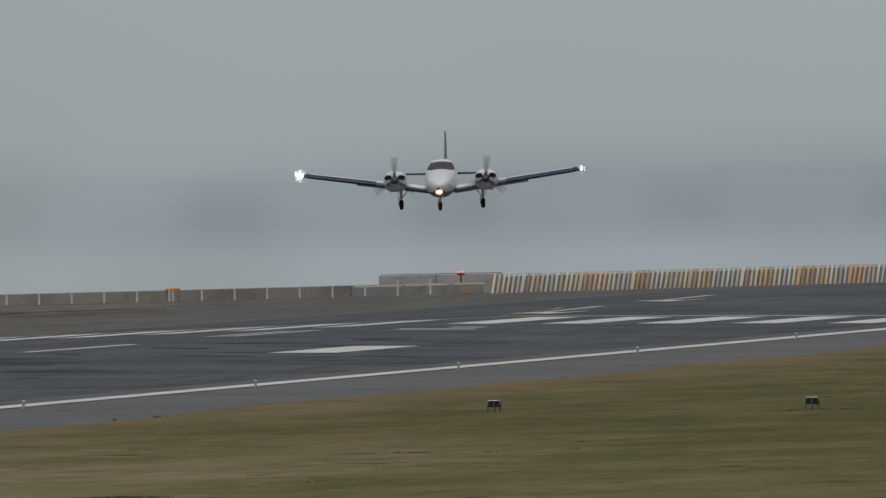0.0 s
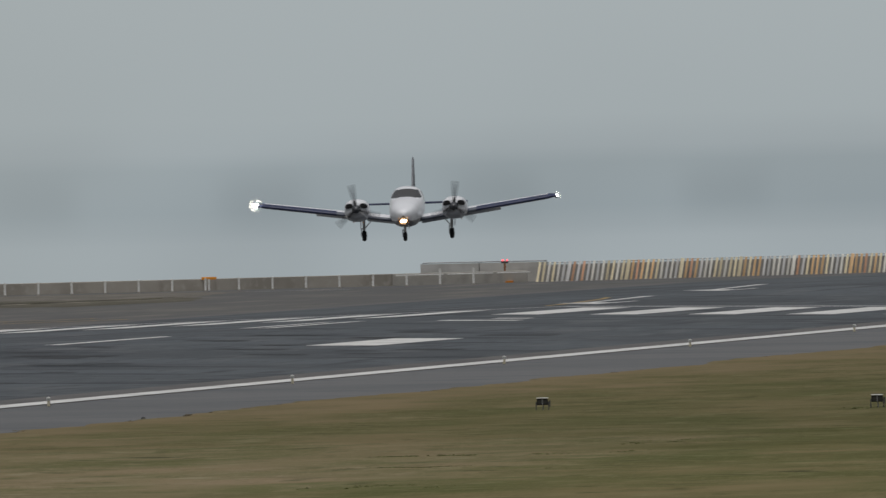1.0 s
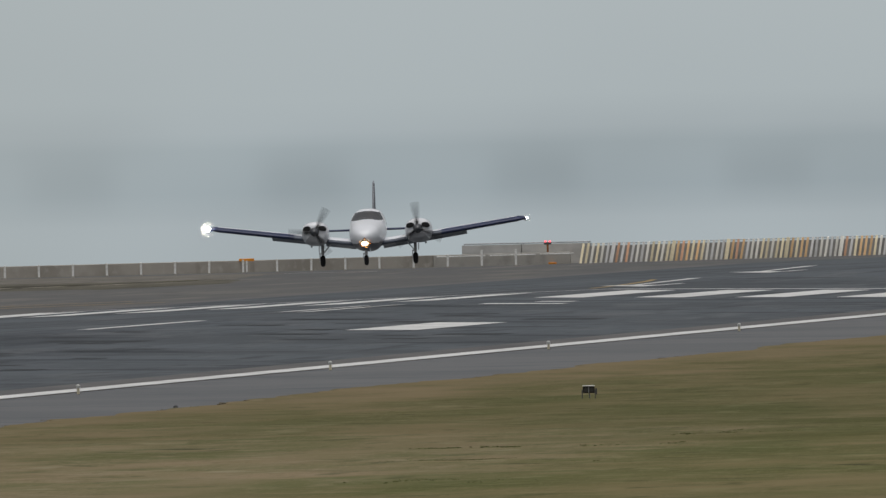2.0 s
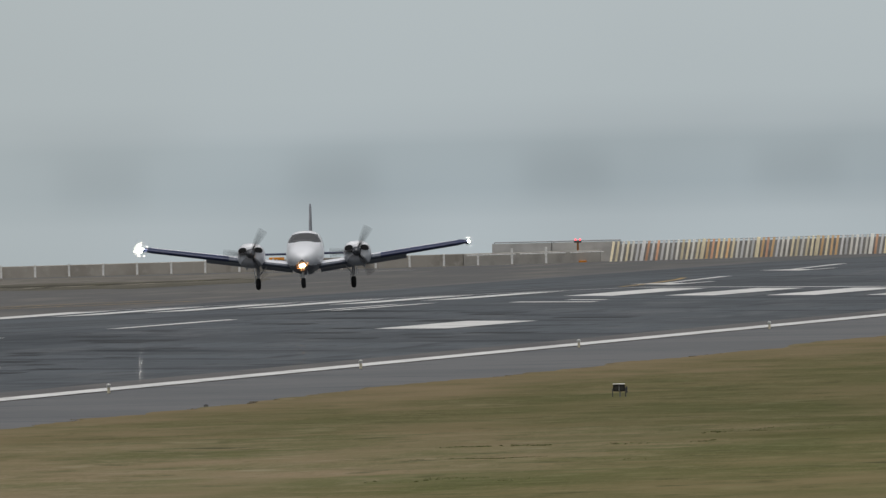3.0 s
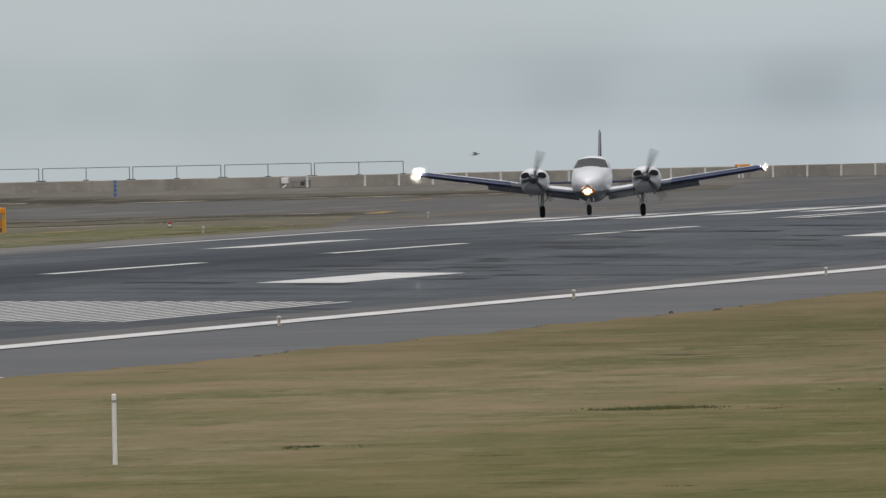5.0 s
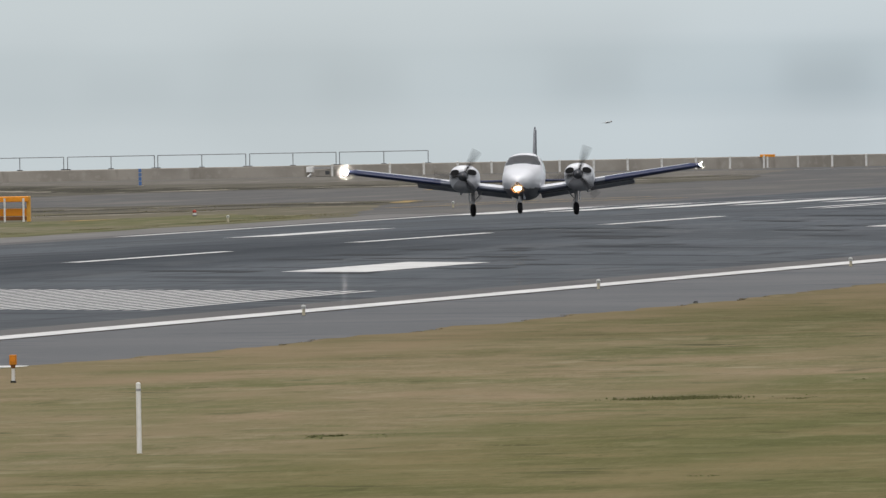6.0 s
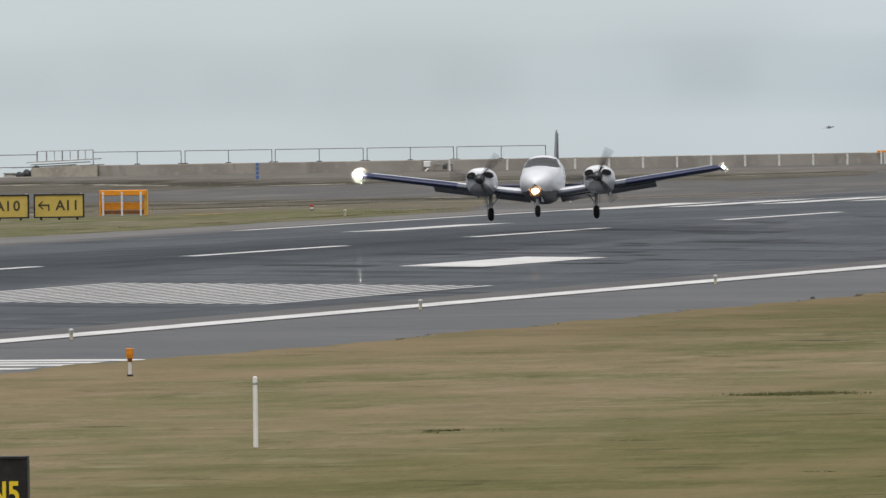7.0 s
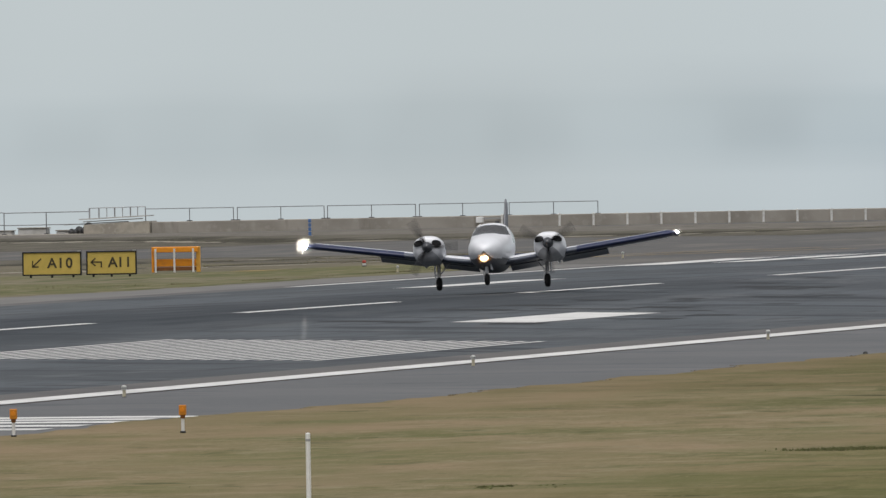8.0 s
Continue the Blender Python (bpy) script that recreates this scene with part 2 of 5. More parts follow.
LIGHT_YELLOW = mat("yellow_enamel", (0.56, 0.51, 0.37), 0.5, vary=[(9.0, (0.46, 0.40, 0.27), 0.5, 0.7)])
YELLOW = mat("worn_yellow_paint", (0.36, 0.24, 0.07), 0.7, spec=0.3, vary=[(0.7, (0.2, 0.155, 0.08), 0.42, 0.62)])
CONCRETE = mat("weathered_concrete", (0.365, 0.34, 0.30), 0.9, spec=0.2, vary=[
    (0.35, (0.285, 0.264, 0.23), 0.42, 0.62), (2.5, (0.39, 0.367, 0.33), 0.52, 0.75), (1.2, (0.215, 0.196, 0.165), 0.6, 0.75, (1, 1, 0.25))], bump=0.4)
PALE_CONCRETE = mat("pale_concrete", (0.42, 0.41, 0.38), 0.9, spec=0.2, vary=[(1.5, (0.33, 0.32, 0.29), 0.45, 0.65)], bump=0.3)
WHITE_POST = mat("white_painted_post", (0.75, 0.75, 0.73), 0.55, vary=[(6.0, (0.55, 0.54, 0.5), 0.5, 0.7)])
STAKE_WHITE = mat("clean_white_paint", (0.88, 0.88, 0.86), 0.5, vary=[(6.0, (0.80, 0.80, 0.77), 0.5, 0.7)])
STEEL = mat("galvanised_steel", (0.27, 0.28, 0.29), 0.5, metal=0.5, vary=[(8.0, (0.22, 0.22, 0.22), 0.5, 0.7)])
PALE_STEEL = mat("pale_galvanised_steel", (0.40, 0.41, 0.42), 0.5, metal=0.3, vary=[(8.0, (0.32, 0.32, 0.32), 0.5, 0.7)])
WHITE_CONCRETE = mat("bleached_concrete", (0.66, 0.65, 0.62), 0.9, spec=0.2, vary=[(1.5, (0.52, 0.51, 0.48), 0.45, 0.65)], bump=0.3)
LANDING = mat("tan_concrete", (0.47, 0.43, 0.36), 0.9, spec=0.2, vary=[(1.2, (0.37, 0.34, 0.29), 0.45, 0.65), (5.0, (0.53, 0.49, 0.42), 0.5, 0.75)], bump=0.3)
BLOCK_GREY = mat("grey_cast_concrete", (0.52, 0.51, 0.49), 0.9, spec=0.2, vary=[(1.2, (0.42, 0.41, 0.39), 0.45, 0.65), (0.4, (0.58, 0.57, 0.54), 0.5, 0.7)], bump=0.3)
END_GREY = mat("dull_cast_concrete", (0.43, 0.41, 0.375), 0.9, spec=0.2, vary=[(1.2, (0.34, 0.325, 0.295), 0.45, 0.65), (0.4, (0.47, 0.45, 0.41), 0.5, 0.7)], bump=0.3)
DARK_STEEL = mat("dull_dark_steel", (0.09, 0.095, 0.10), 0.6, metal=0.4, vary=[(8.0, (0.14, 0.12, 0.10), 0.55, 0.7)])
SLAT_WHITE = mat("weathered_white_slat", (0.80, 0.78, 0.71), 0.8, vary=[(1.5, (0.66, 0.645, 0.59), 0.45, 0.7)], per_object=0.15)
SLAT_GREY = mat("weathered_grey_slat", (0.66, 0.655, 0.64), 0.8, vary=[(1.5, (0.54, 0.54, 0.53), 0.45, 0.7)], per_object=0.15)
SLAT_CREAM = mat("faded_yellow_slat", (0.80, 0.71, 0.50), 0.8, vary=[(1.5, (0.66, 0.57, 0.38), 0.45, 0.7)], per_object=0.2)
SLAT_ORANGE = mat("faded_orange_slat", (0.79, 0.54, 0.30), 0.8, vary=[(1.5, (0.66, 0.44, 0.24), 0.45, 0.7)], per_object=0.2)
SLAT_RED = mat("faded_red_slat", (0.76, 0.46, 0.30), 0.8, vary=[(1.5, (0.60, 0.34, 0.22), 0.45, 0.7)], per_object=0.2)
BACKING = mat("dull_backing_board", (0.36, 0.35, 0.33), 0.85, vary=[(1.0, (0.28, 0.272, 0.255), 0.45, 0.65)])
ORANGE = mat("orange_board", (0.85, 0.32, 0.02), 0.5, vary=[(4.0, (0.72, 0.27, 0.03), 0.5, 0.7)])
RUST = mat("rusty_brown_board", (0.22, 0.09, 0.03), 0.7, vary=[(4.0, (0.3, 0.12, 0.03), 0.5, 0.7)])
SIDE_ORANGE = mat("pale_orange_board", (0.80, 0.43, 0.07), 0.5, vary=[(4.0, (0.7, 0.36, 0.06), 0.5, 0.7)])
DEEP_ORANGE = mat("deep_orange_board", (0.66, 0.25, 0.02), 0.5, vary=[(4.0, (0.5, 0.17, 0.02), 0.5, 0.7)])
SIGN_YELLOW = mat("sign_face_yellow", (0.62, 0.46, 0.115), 0.45, vary=[(3.0, (0.55, 0.41, 0.10), 0.45, 0.7)])
SIGN_LETTER = mat("faded_black_letter", (0.06, 0.05, 0.03), 0.5, vary=[(5.0, (0.09, 0.075, 0.04), 0.5, 0.7)])
SIGN_BLACK = mat("sign_black", (0.015, 0.015, 0.017), 0.45, vary=[(5.0, (0.025, 0.025, 0.025), 0.5, 0.7)])
SIGN_RED = mat("sign_red", (0.55, 0.03, 0.025), 0.45, vary=[(3.0, (0.47, 0.03, 0.03), 0.5, 0.7)])
LETTER_YELLOW = mat("sign_letter_yellow", (0.85, 0.62, 0.03), 0.5)
LETTER_WHITE = mat("sign_letter_white", (0.8, 0.8, 0.8), 0.5)
BLUE = mat("blue_marker", (0.07, 0.17, 0.42), 0.6, vary=[(4.0, (0.13, 0.21, 0.38), 0.45, 0.65)])
RED = mat("red_paint", (0.38, 0.06, 0.04), 0.5, vary=[(6.0, (0.4, 0.05, 0.04), 0.5, 0.7)])
RED_LAMP = mat("red_lamp_glow", (0.6, 0.02, 0.02), 0.3, emit=((1.0, 0.07, 0.09), 4.0))
ROCK = mat("dark_rock", (0.05, 0.052, 0.055), 0.85, vary=[(2.0, (0.09, 0.09, 0.09), 0.45, 0.7)], bump=0.6)
LENS_WHITE = mat("frosted_lens", (0.5, 0.5, 0.48), 0.3)
AMBER = mat("amber_lens", (0.75, 0.27, 0.02), 0.3)
SEA = mat("grey_sea", (0.335, 0.380, 0.402), 0.3, spec=0.5, vary=[(0.01, (0.35, 0.396, 0.416), 0.4, 0.65)], bump=0.25, bump_scale=0.4)

# aircraft
AC_WHITE = mat("aircraft_white", (0.735, 0.75, 0.78), 0.35, spec=0.5, coat=0.25, vary=[(1.5, (0.67, 0.68, 0.71), 0.5, 0.75)])
# the white nacelles' underside shade, painted as a grey
AC_NACELLE_SHADE = mat("nacelle_underside_shade", (0.40, 0.41, 0.435), 0.45, spec=0.4, vary=[(3.0, (0.30, 0.305, 0.325), 0.45, 0.7)])
# shade on the wings' lower half is put into this colour
AC_UNDER_SHADE = mat("aircraft_shadow_navy", (0.080, 0.094, 0.125), 0.45, spec=0.4, vary=[(2.0, (0.10, 0.112, 0.14), 0.5, 0.7)])
AC_NAVY = mat("aircraft_navy", (0.013, 0.021, 0.066), 0.4, spec=0.4, vary=[(2.0, (0.019, 0.029, 0.085), 0.5, 0.7)])
# shade below the fuselage and nose is put into this grey
AC_BELLY_SHADE = mat("aircraft_belly_shade", (0.12, 0.125, 0.14), 0.45, spec=0.4, vary=[(2.0, (0.095, 0.10, 0.115), 0.5, 0.7)])
AC_FLAP = mat("aircraft_flap_grey", (0.18, 0.195, 0.225), 0.45, vary=[(2.0, (0.14, 0.152, 0.18), 0.5, 0.7)])
AC_FIN = mat("aircraft_slate", (0.17, 0.18, 0.20), 0.45, vary=[(2.0, (0.22, 0.225, 0.24), 0.5, 0.7)])
AC_GLASS = mat("cockpit_glass", (0.06, 0.06, 0.06), 0.12, spec=0.5)
AC_DARK = mat("dark_intake", (0.012, 0.012, 0.013), 0.8)
AC_METAL = mat("bare_metal", (0.5, 0.5, 0.52), 0.3, metal=0.9)
AC_SPINNER = mat("spinner_paint", (0.05, 0.053, 0.06), 0.25, spec=0.6)
AC_BLADE = mat("propeller_blade", (0.045, 0.045, 0.048), 0.5, vary=[(5.0, (0.07, 0.07, 0.07), 0.5, 0.7)])
AC_BLADE.node_tree.nodes["Principled BSDF"].inputs["Alpha"].default_value = 0.09
TYRE = mat("tyre_rubber", (0.015, 0.015, 0.016), 0.85)
TIP_GLOW = mat("wingtip_lamp_glow", (0.9, 0.9, 0.88), 0.3, emit=((1.0, 0.96, 0.87), 340.0))
# faint shell, added round the tip lamps to stand in for their halo
TIP_HALO = mat("tip_halo_shell", (0.97, 0.95, 0.88), 0.4, spec=0.1)
TIP_HALO.node_tree.nodes["Principled BSDF"].inputs["Alpha"].default_value = 0.05
# amber shell, added to give the nose lamp an orange halo
NOSE_HALO = mat("nose_halo_shell", (1.0, 0.52, 0.22), 0.4, spec=0.1)
NOSE_HALO.node_tree.nodes["Principled BSDF"].inputs["Alpha"].default_value = 0.06
NOSE_GLOW = mat("nose_lamp_glow", (0.9, 0.8, 0.7), 0.3, emit=((1.0, 0.66, 0.34), 110.0))
FEATHER = mat("gull_feathers", (0.42, 0.41, 0.40), 0.8, vary=[(12.0, (0.25, 0.24, 0.23), 0.5, 0.7)])


# ================= mesh helpers =================
def mesh_of(name, bm, material, smooth=False):
    me = bpy.data.meshes.new(name)
    bm.normal_update()
    bm.to_mesh(me)
    bm.free()
    me.materials.append(material)
    if smooth:
        for p in me.polygons:
            p.use_smooth = True
    return me


def part(name, bm, material, parent=None, label="", smooth=False):
    ob = new(name, mesh_of(name, bm, material, smooth))
    ob.parent = parent
    return tagged(ob, label)


def thing(name, m, label, category, group="", kind=""):
    ob = new(name)
    ob.empty_display_size = 0.2
    ob.matrix_world = m
    return tagged(ob, label, category, group, kind)


def flat(name, pts, z, material, kind="structure", label="", category="ground"):
    bm = bmesh.new()
    bm.faces.new([bm.verts.new((x, y, z)) for x, y in pts])
    return tagged(part(name, bm, material), label, category, kind=kind)


def block(bm, x0, x1, y0, y1, z0, z1, bevel=0.0):
    r = bmesh.ops.create_cube(bm, size=1.0, matrix=Matrix.Translation(((x0 + x1) / 2, (y0 + y1) / 2, (z0 + z1) / 2)) @ Matrix.Diagonal((x1 - x0, y1 - y0, z1 - z0, 1)))
    if bevel:
        edges = {e for v in r["verts"] for e in v.link_edges}
        bmesh.ops.bevel(bm, geom=list(edges), offset=bevel, segments=1, affect="EDGES")
    return bm


def boxed(x0, x1, y0, y1, z0, z1, bevel=0.0):
    return block(bmesh.new(), x0, x1, y0, y1, z0, z1, bevel)


def rod(bm, a, b, r0, r1=None, n=10):
    a, b = Vector(a), Vector(b)
    r1 = r0 if r1 is None else r1
    m = Matrix.Translation((a + b) / 2) @ (b - a).to_track_quat("Z", "Y").to_matrix().to_4x4()
    bmesh.ops.create_cone(bm, cap_ends=True, segments=n, radius1=r0, radius2=r1, depth=(b - a).length, matrix=m)
    return bm


def rodded(a, b, r0, r1=None, n=10):
    return rod(bmesh.new(), a, b, r0, r1, n)


def ball(bm, c, r, sx=1, sy=1, sz=1, n=12):
    bmesh.ops.create_uvsphere(bm, u_segments=n, v_segments=max(6, n // 2), radius=r, matrix=Matrix.Translation(c) @ Matrix.Diagonal((sx, sy, sz, 1)))
    return bm


def loft(rings, close=True, caps=True):
    """A skin through rings of equally many points."""
    bm = bmesh.new()
    vs = [[bm.verts.new(p) for p in ring] for ring in rings]
    n = len(vs[0])
    for a, b in zip(vs, vs[1:]):
        for i in range(n if close else n - 1):
            j = (i + 1) % n
            bm.faces.new((a[i], a[j], b[j], b[i]))
    if caps:
        bm.faces.new(vs[0][::-1])
        bm.faces.new(vs[-1])
    bmesh.ops.recalc_face_normals(bm, faces=bm.faces)
    return bm


def lettering(name, body, size, material, parent, m, label="", wide=1.0, pitch=0.62, bold=0.0):
    """Characters in the built-in font, each a part of its own, centred on m."""
    for i, ch in enumerate(body):
        cu = bpy.data.curves.new(name, "FONT")
        cu.offset = bold
        cu.body, cu.size, cu.extrude, cu.align_x, cu.align_y = ch, size, 0.004, "CENTER", "CENTER"
        tmp = bpy.data.objects.new(name + "_curve", cu)
        me = bpy.data.meshes.new_from_object(tmp)
        bpy.data.objects.remove(tmp)
        me.materials.clear()
        me.materials.append(material)
        ob = new(name, me)
        ob.parent = parent
        ob.matrix_basis = m @ pose((i - (len(body) - 1) / 2) * size * pitch * wide, 0, 0) @ Matrix.Diagonal((wide, 1, 1, 1))
        tagged(ob, label)


# ================= ground, runway, sea =================
NEAR_EDGE, FAR_EDGE, AXIS, CAMBER = -92.47, -137.47, -114.97, 0.020


def rise(x):
    return max(0.0, CAMBER * (22.5 - abs(x - AXIS)))


def ragged(pts, seed, dx=0.5, dy=5.0, step=2.5):
    """An outline with an uneven edge: points added along it and pushed about."""
    out = []
    for (xa, ya), (xb, yb) in zip(pts, pts[1:] + pts[:1]):
        n = max(1, min(60, int(math.hypot((xb - xa) * 4, (yb - ya) * 0.5) / step)))
        if min(xa, xb) < -300:
            n = 1
        for i in range(n):
            x, y = xa + (xb - xa) * i / n, ya + (yb - ya) * i / n
            if x > -300:
                x += dx * (noise.noise((x * 0.6, y * 0.12, seed)) + 0.6 * noise.noise((x * 2.1, y * 0.5, seed + 3)))
                y += dy * (noise.noise((x * 0.7, y * 0.1, seed + 7)) + 0.6 * noise.noise((x * 2.3, y * 0.4, seed + 9)))
            out.append((x, y))
    return out


COAST = [(-3000, 1406), (-206, 1406), (-180, 1416), (-164, 1427), (-150, 1450), (-128, 1482), (-110, 1492), (3000, 1492)]
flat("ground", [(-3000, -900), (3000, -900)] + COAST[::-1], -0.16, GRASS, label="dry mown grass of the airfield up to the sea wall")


def strip(name, cols, y0, y1, material, lift=0.0, step=20.0, label="", category="pavement", kind="structure"):
    """A length of pavement between the given distances across, laid on the cambered runway."""
    bm = bmesh.new()
    ys = [y0 + (y1 - y0) * i / max(1, round((y1 - y0) / step)) for i in range(max(1, round((y1 - y0) / step)) + 1)]
    grid = [[bm.verts.new((x, y, rise(x) + lift)) for x in cols] for y in ys]
    for a, b in zip(grid, grid[1:]):
        for i in range(len(cols) - 1):
            bm.faces.new((a[i], a[i + 1], b[i + 1], b[i]))
    return tagged(part(name, bm, material), label, category, kind=kind)


def cols(a, b, n=10):
    xs = [a + (b - a) * i / n for i in range(n + 1)]
    if a < AXIS < b:
        xs.append(AXIS)
    return sorted(xs)


strip("runway", cols(FAR_EDGE + 0.9, -95.4, 16), 250, 1404, ASPHALT, 0.0, label="dark grooved asphalt runway with rubber marks")
strip("pavement", cols(-95.4, NEAR_EDGE - 0.4, 2), 250, 1404, EDGE_ASPHALT, 0.0, label="pale worn asphalt along the runway's edge")
strip("pavement", cols(FAR_EDGE - 1.0, FAR_EDGE + 0.9, 2), 250, 1404, EDGE_ASPHALT, 0.0, label="pale worn asphalt along the runway's far edge")

# near shoulder with an uneven grass edge
bm = bmesh.new()
line = []
y = 250.0
while y <= 1404:
    line.append([bm.verts.new((x, y, z)) for x, z in ((NEAR_EDGE - 0.4, 0.0), (-87.0, -0.02), (-85.5, -0.032), (-83.5, -0.085), (-82.0, -0.14))])
    y += 25.0
for a, b in zip(line, line[1:]):
    for i in range(4):
        bm.faces.new((a[i], a[i + 1], b[i + 1], b[i]))
tagged(part("pavement", bm, SHOULDER), "blue-grey asphalt shoulder beside the runway", "pavement", kind="structure")

flat("pavement", [(-900, 250), (FAR_EDGE - 1.0, 250), (FAR_EDGE - 1.0, 1404), (-900, 1404)], -0.006, TAXI, label="worn grey taxiway asphalt beyond the runway", category="pavement")
flat("pavement", ragged([(-143.8, 900), (FAR_EDGE - 1.02, 900), (FAR_EDGE - 1.02, 1100), (-141.5, 1100), (-142.6, 1060)], 66, 0.3), -0.0035, PALE_EDGE, label="pale dusty asphalt beside the grass island", category="pavement")
flat("pavement", [(-900, 1404), (-84, 1404), (-84, 1489), (-110, 1489), (-128, 1479), (-150, 1447), (-164, 1424), (-180, 1413.5), (-206, 1404.5), (-900, 1404.5)], -0.004, TAXI, label="worn grey asphalt in front of the blast fence", category="pavement")
flat("verge", ragged([(-900, 1366), (-199, 1364), (-188, 1352), (-174, 1348), (-166, 1348), (-157, 1348), (-158, 1372), (-160, 1404), (-900, 1404)], 11), -0.002, GRAVEL, label="tan gravel strip at the foot of the sea wall", category="gravel")
flat("earth_edge", ragged([(-900, 1252), (-187, 1252), (-184, 1256), (-181, 1253), (-178.5, 1261), (-177.2, 1279), (-171, 1300), (-163, 1294), (-155, 1290), (-152.5, 1320), (-156, 1350), (-166, 1353), (-174, 1353), (-188, 1357), (-199, 1370), (-900, 1372)], 22), 0.003, EARTH, label="dark damp earth edge of the gravel", category="earth")
flat("far_verge", ragged([(-400, 700), (-143.6, 700), (-143.4, 960), (-143.6, 1010), (-142.4, 1040), (-141.6, 1064), (-141.0, 1088), (-144.3, 1114), (-149.9, 1166), (-152.2, 1160), (-159, 1143), (-167, 1149), (-400, 1151)], 33), -0.002, FAR_DRY, label="parched tan end of the grass island", category="grass")
flat("far_verge", ragged([(-400, 700), (-143.6, 700), (-143.2, 960), (-142.2, 985), (-142.0, 1016), (-142.0, 1040), (-141.4, 1064), (-141.6, 1080), (-144.6, 1100), (-150.0, 1118), (-151.2, 1104), (-152.6, 1090), (-155, 1082.5), (-160, 1080), (-400, 1078)], 44), 0.002, FAR_GRASS, label="thin olive grass island between runway and taxiway", category="grass")
flat("earth_edge", ragged([(-400, 1146), (-166.7, 1146), (-159, 1140), (-152.2, 1157), (-149.9, 1164), (-149.5, 1185), (-153.6, 1194), (-156, 1187), (-164, 1182), (-172, 1186), (-400, 1186)], 55), 0.003, EARTH, label="dark earth edge of the grass island", category="earth")

DARK_EARTH = mat("dark_wet_earth", (0.048, 0.045, 0.034), 0.95, spec=0.1, vary=[(0.3, (0.085, 0.079, 0.062), 0.45, 0.65), (2.0, (0.035, 0.033, 0.026), 0.5, 0.7)])
SAND = mat("pale_sandy_edge", (0.30, 0.275, 0.225), 0.95, spec=0.1, vary=[(0.3, (0.20, 0.185, 0.15), 0.45, 0.65), (2.0, (0.36, 0.33, 0.275), 0.5, 0.7)])


def ragged_band(name, pts, half, z, seed, material, label, category, shift=0.0, gaps=0.0):
    """An uneven, broken band on the ground along a line that runs mostly across; half: half its depth along the runway's axis."""
    bm = bmesh.new()
    prev = None
    for (xa, ya), (xb, yb) in zip(pts, pts[1:]):
        n = max(1, round(abs(xb - xa) / 0.22))
        for i in range(n):
            x, y = xa + (xb - xa) * i / n, ya + (yb - ya) * i / n + shift
            y += half * (1.1 * noise.noise((x * 0.35, seed, 0)) + 0.6 * noise.noise((x * 1.4, seed, 4)))
            w = half * (0.9 + 1.0 * noise.noise((x * 0.8, 1.5, seed)) + 0.8 * noise.noise((x * 2.6, 2.5, seed)))
            keep = noise.noise((x * 0.5, 3.5, seed)) + 0.5 * noise.noise((x * 1.7, 5.5, seed)) > gaps - 0.6
            cur = (bm.verts.new((x, y - w, z)), bm.verts.new((x, y + w, z))) if keep and w > half * 0.12 else None
            if prev and cur:
                bm.faces.new((prev[0], cur[0], cur[1], prev[1]))
            prev = cur
    return tagged(part(name, bm, material), label, category, kind="structure")


WALL_FOOT_EDGE = [(-240, 1350), (-203, 1342), (-189.7, 1335), (-182.5, 1312), (-177.8, 1302), (-175.3, 1306), (-171.5, 1316), (-165, 1320), (-161, 1330), (-158.8, 1342), (-157.6, 1356)]
ISLAND_EDGE = [(-240, 1148), (-172, 1149), (-163.5, 1150.5), (-161.2, 1157), (-157.5, 1166), (-156.2, 1176), (-154, 1176), (-151, 1174)]
ISLAND_INNER = [(-240, 1112), (-166, 1113), (-158.7, 1116.6), (-157.4, 1130), (-154.4, 1141), (-152.5, 1158)]
ragged_band("earth_edge", WALL_FOOT_EDGE, 10.5, 0.007, 5.0, DARK_EARTH, "ragged dark line of wet earth before the sea wall", "earth")
ragged_band("sand_edge", WALL_FOOT_EDGE, 2.6, 0.010, 6.0, SAND, "broken pale sandy line beside the wet earth", "sand", -10.5, 0.45)
ragged_band("earth_edge", ISLAND_EDGE, 6.0, 0.007, 9.0, DARK_EARTH, "ragged dark line of wet earth beside the grass island", "earth")
ragged_band("sand_edge", ISLAND_EDGE, 1.8, 0.010, 10.0, SAND, "broken pale sandy line beside the taxiway", "sand", 6.5, 0.5)
ragged_band("earth_edge", ISLAND_INNER, 3.5, 0.007, 12.0, DARK_EARTH, "patchy dark earth in the grass island", "earth", 0.0, 0.55)
ragged_band("sand_edge", ISLAND_INNER, 3.0, 0.009, 15.0, SAND, "patchy pale sand in the grass island", "sand", -14.0, 0.5)

# the sea, and the misty distance over it
bm = bmesh.new()
rim = []
for reach, z in ((1300, -8.4), (3200, -8.4), (4700, -34.0)):
    rim.append([bm.verts.new((reach * math.sin(radians(a)), reach * math.cos(radians(a)), z)) for a in range(-68, 69, 2)])
for a, b in zip(rim, rim[1:]):
    for i in range(len(a) - 1):
        bm.faces.new((a[i], a[i + 1], b[i + 1], b[i]))
tagged(part("water", bm, SEA), "pale grey sea in mist", "sea", kind="structure")


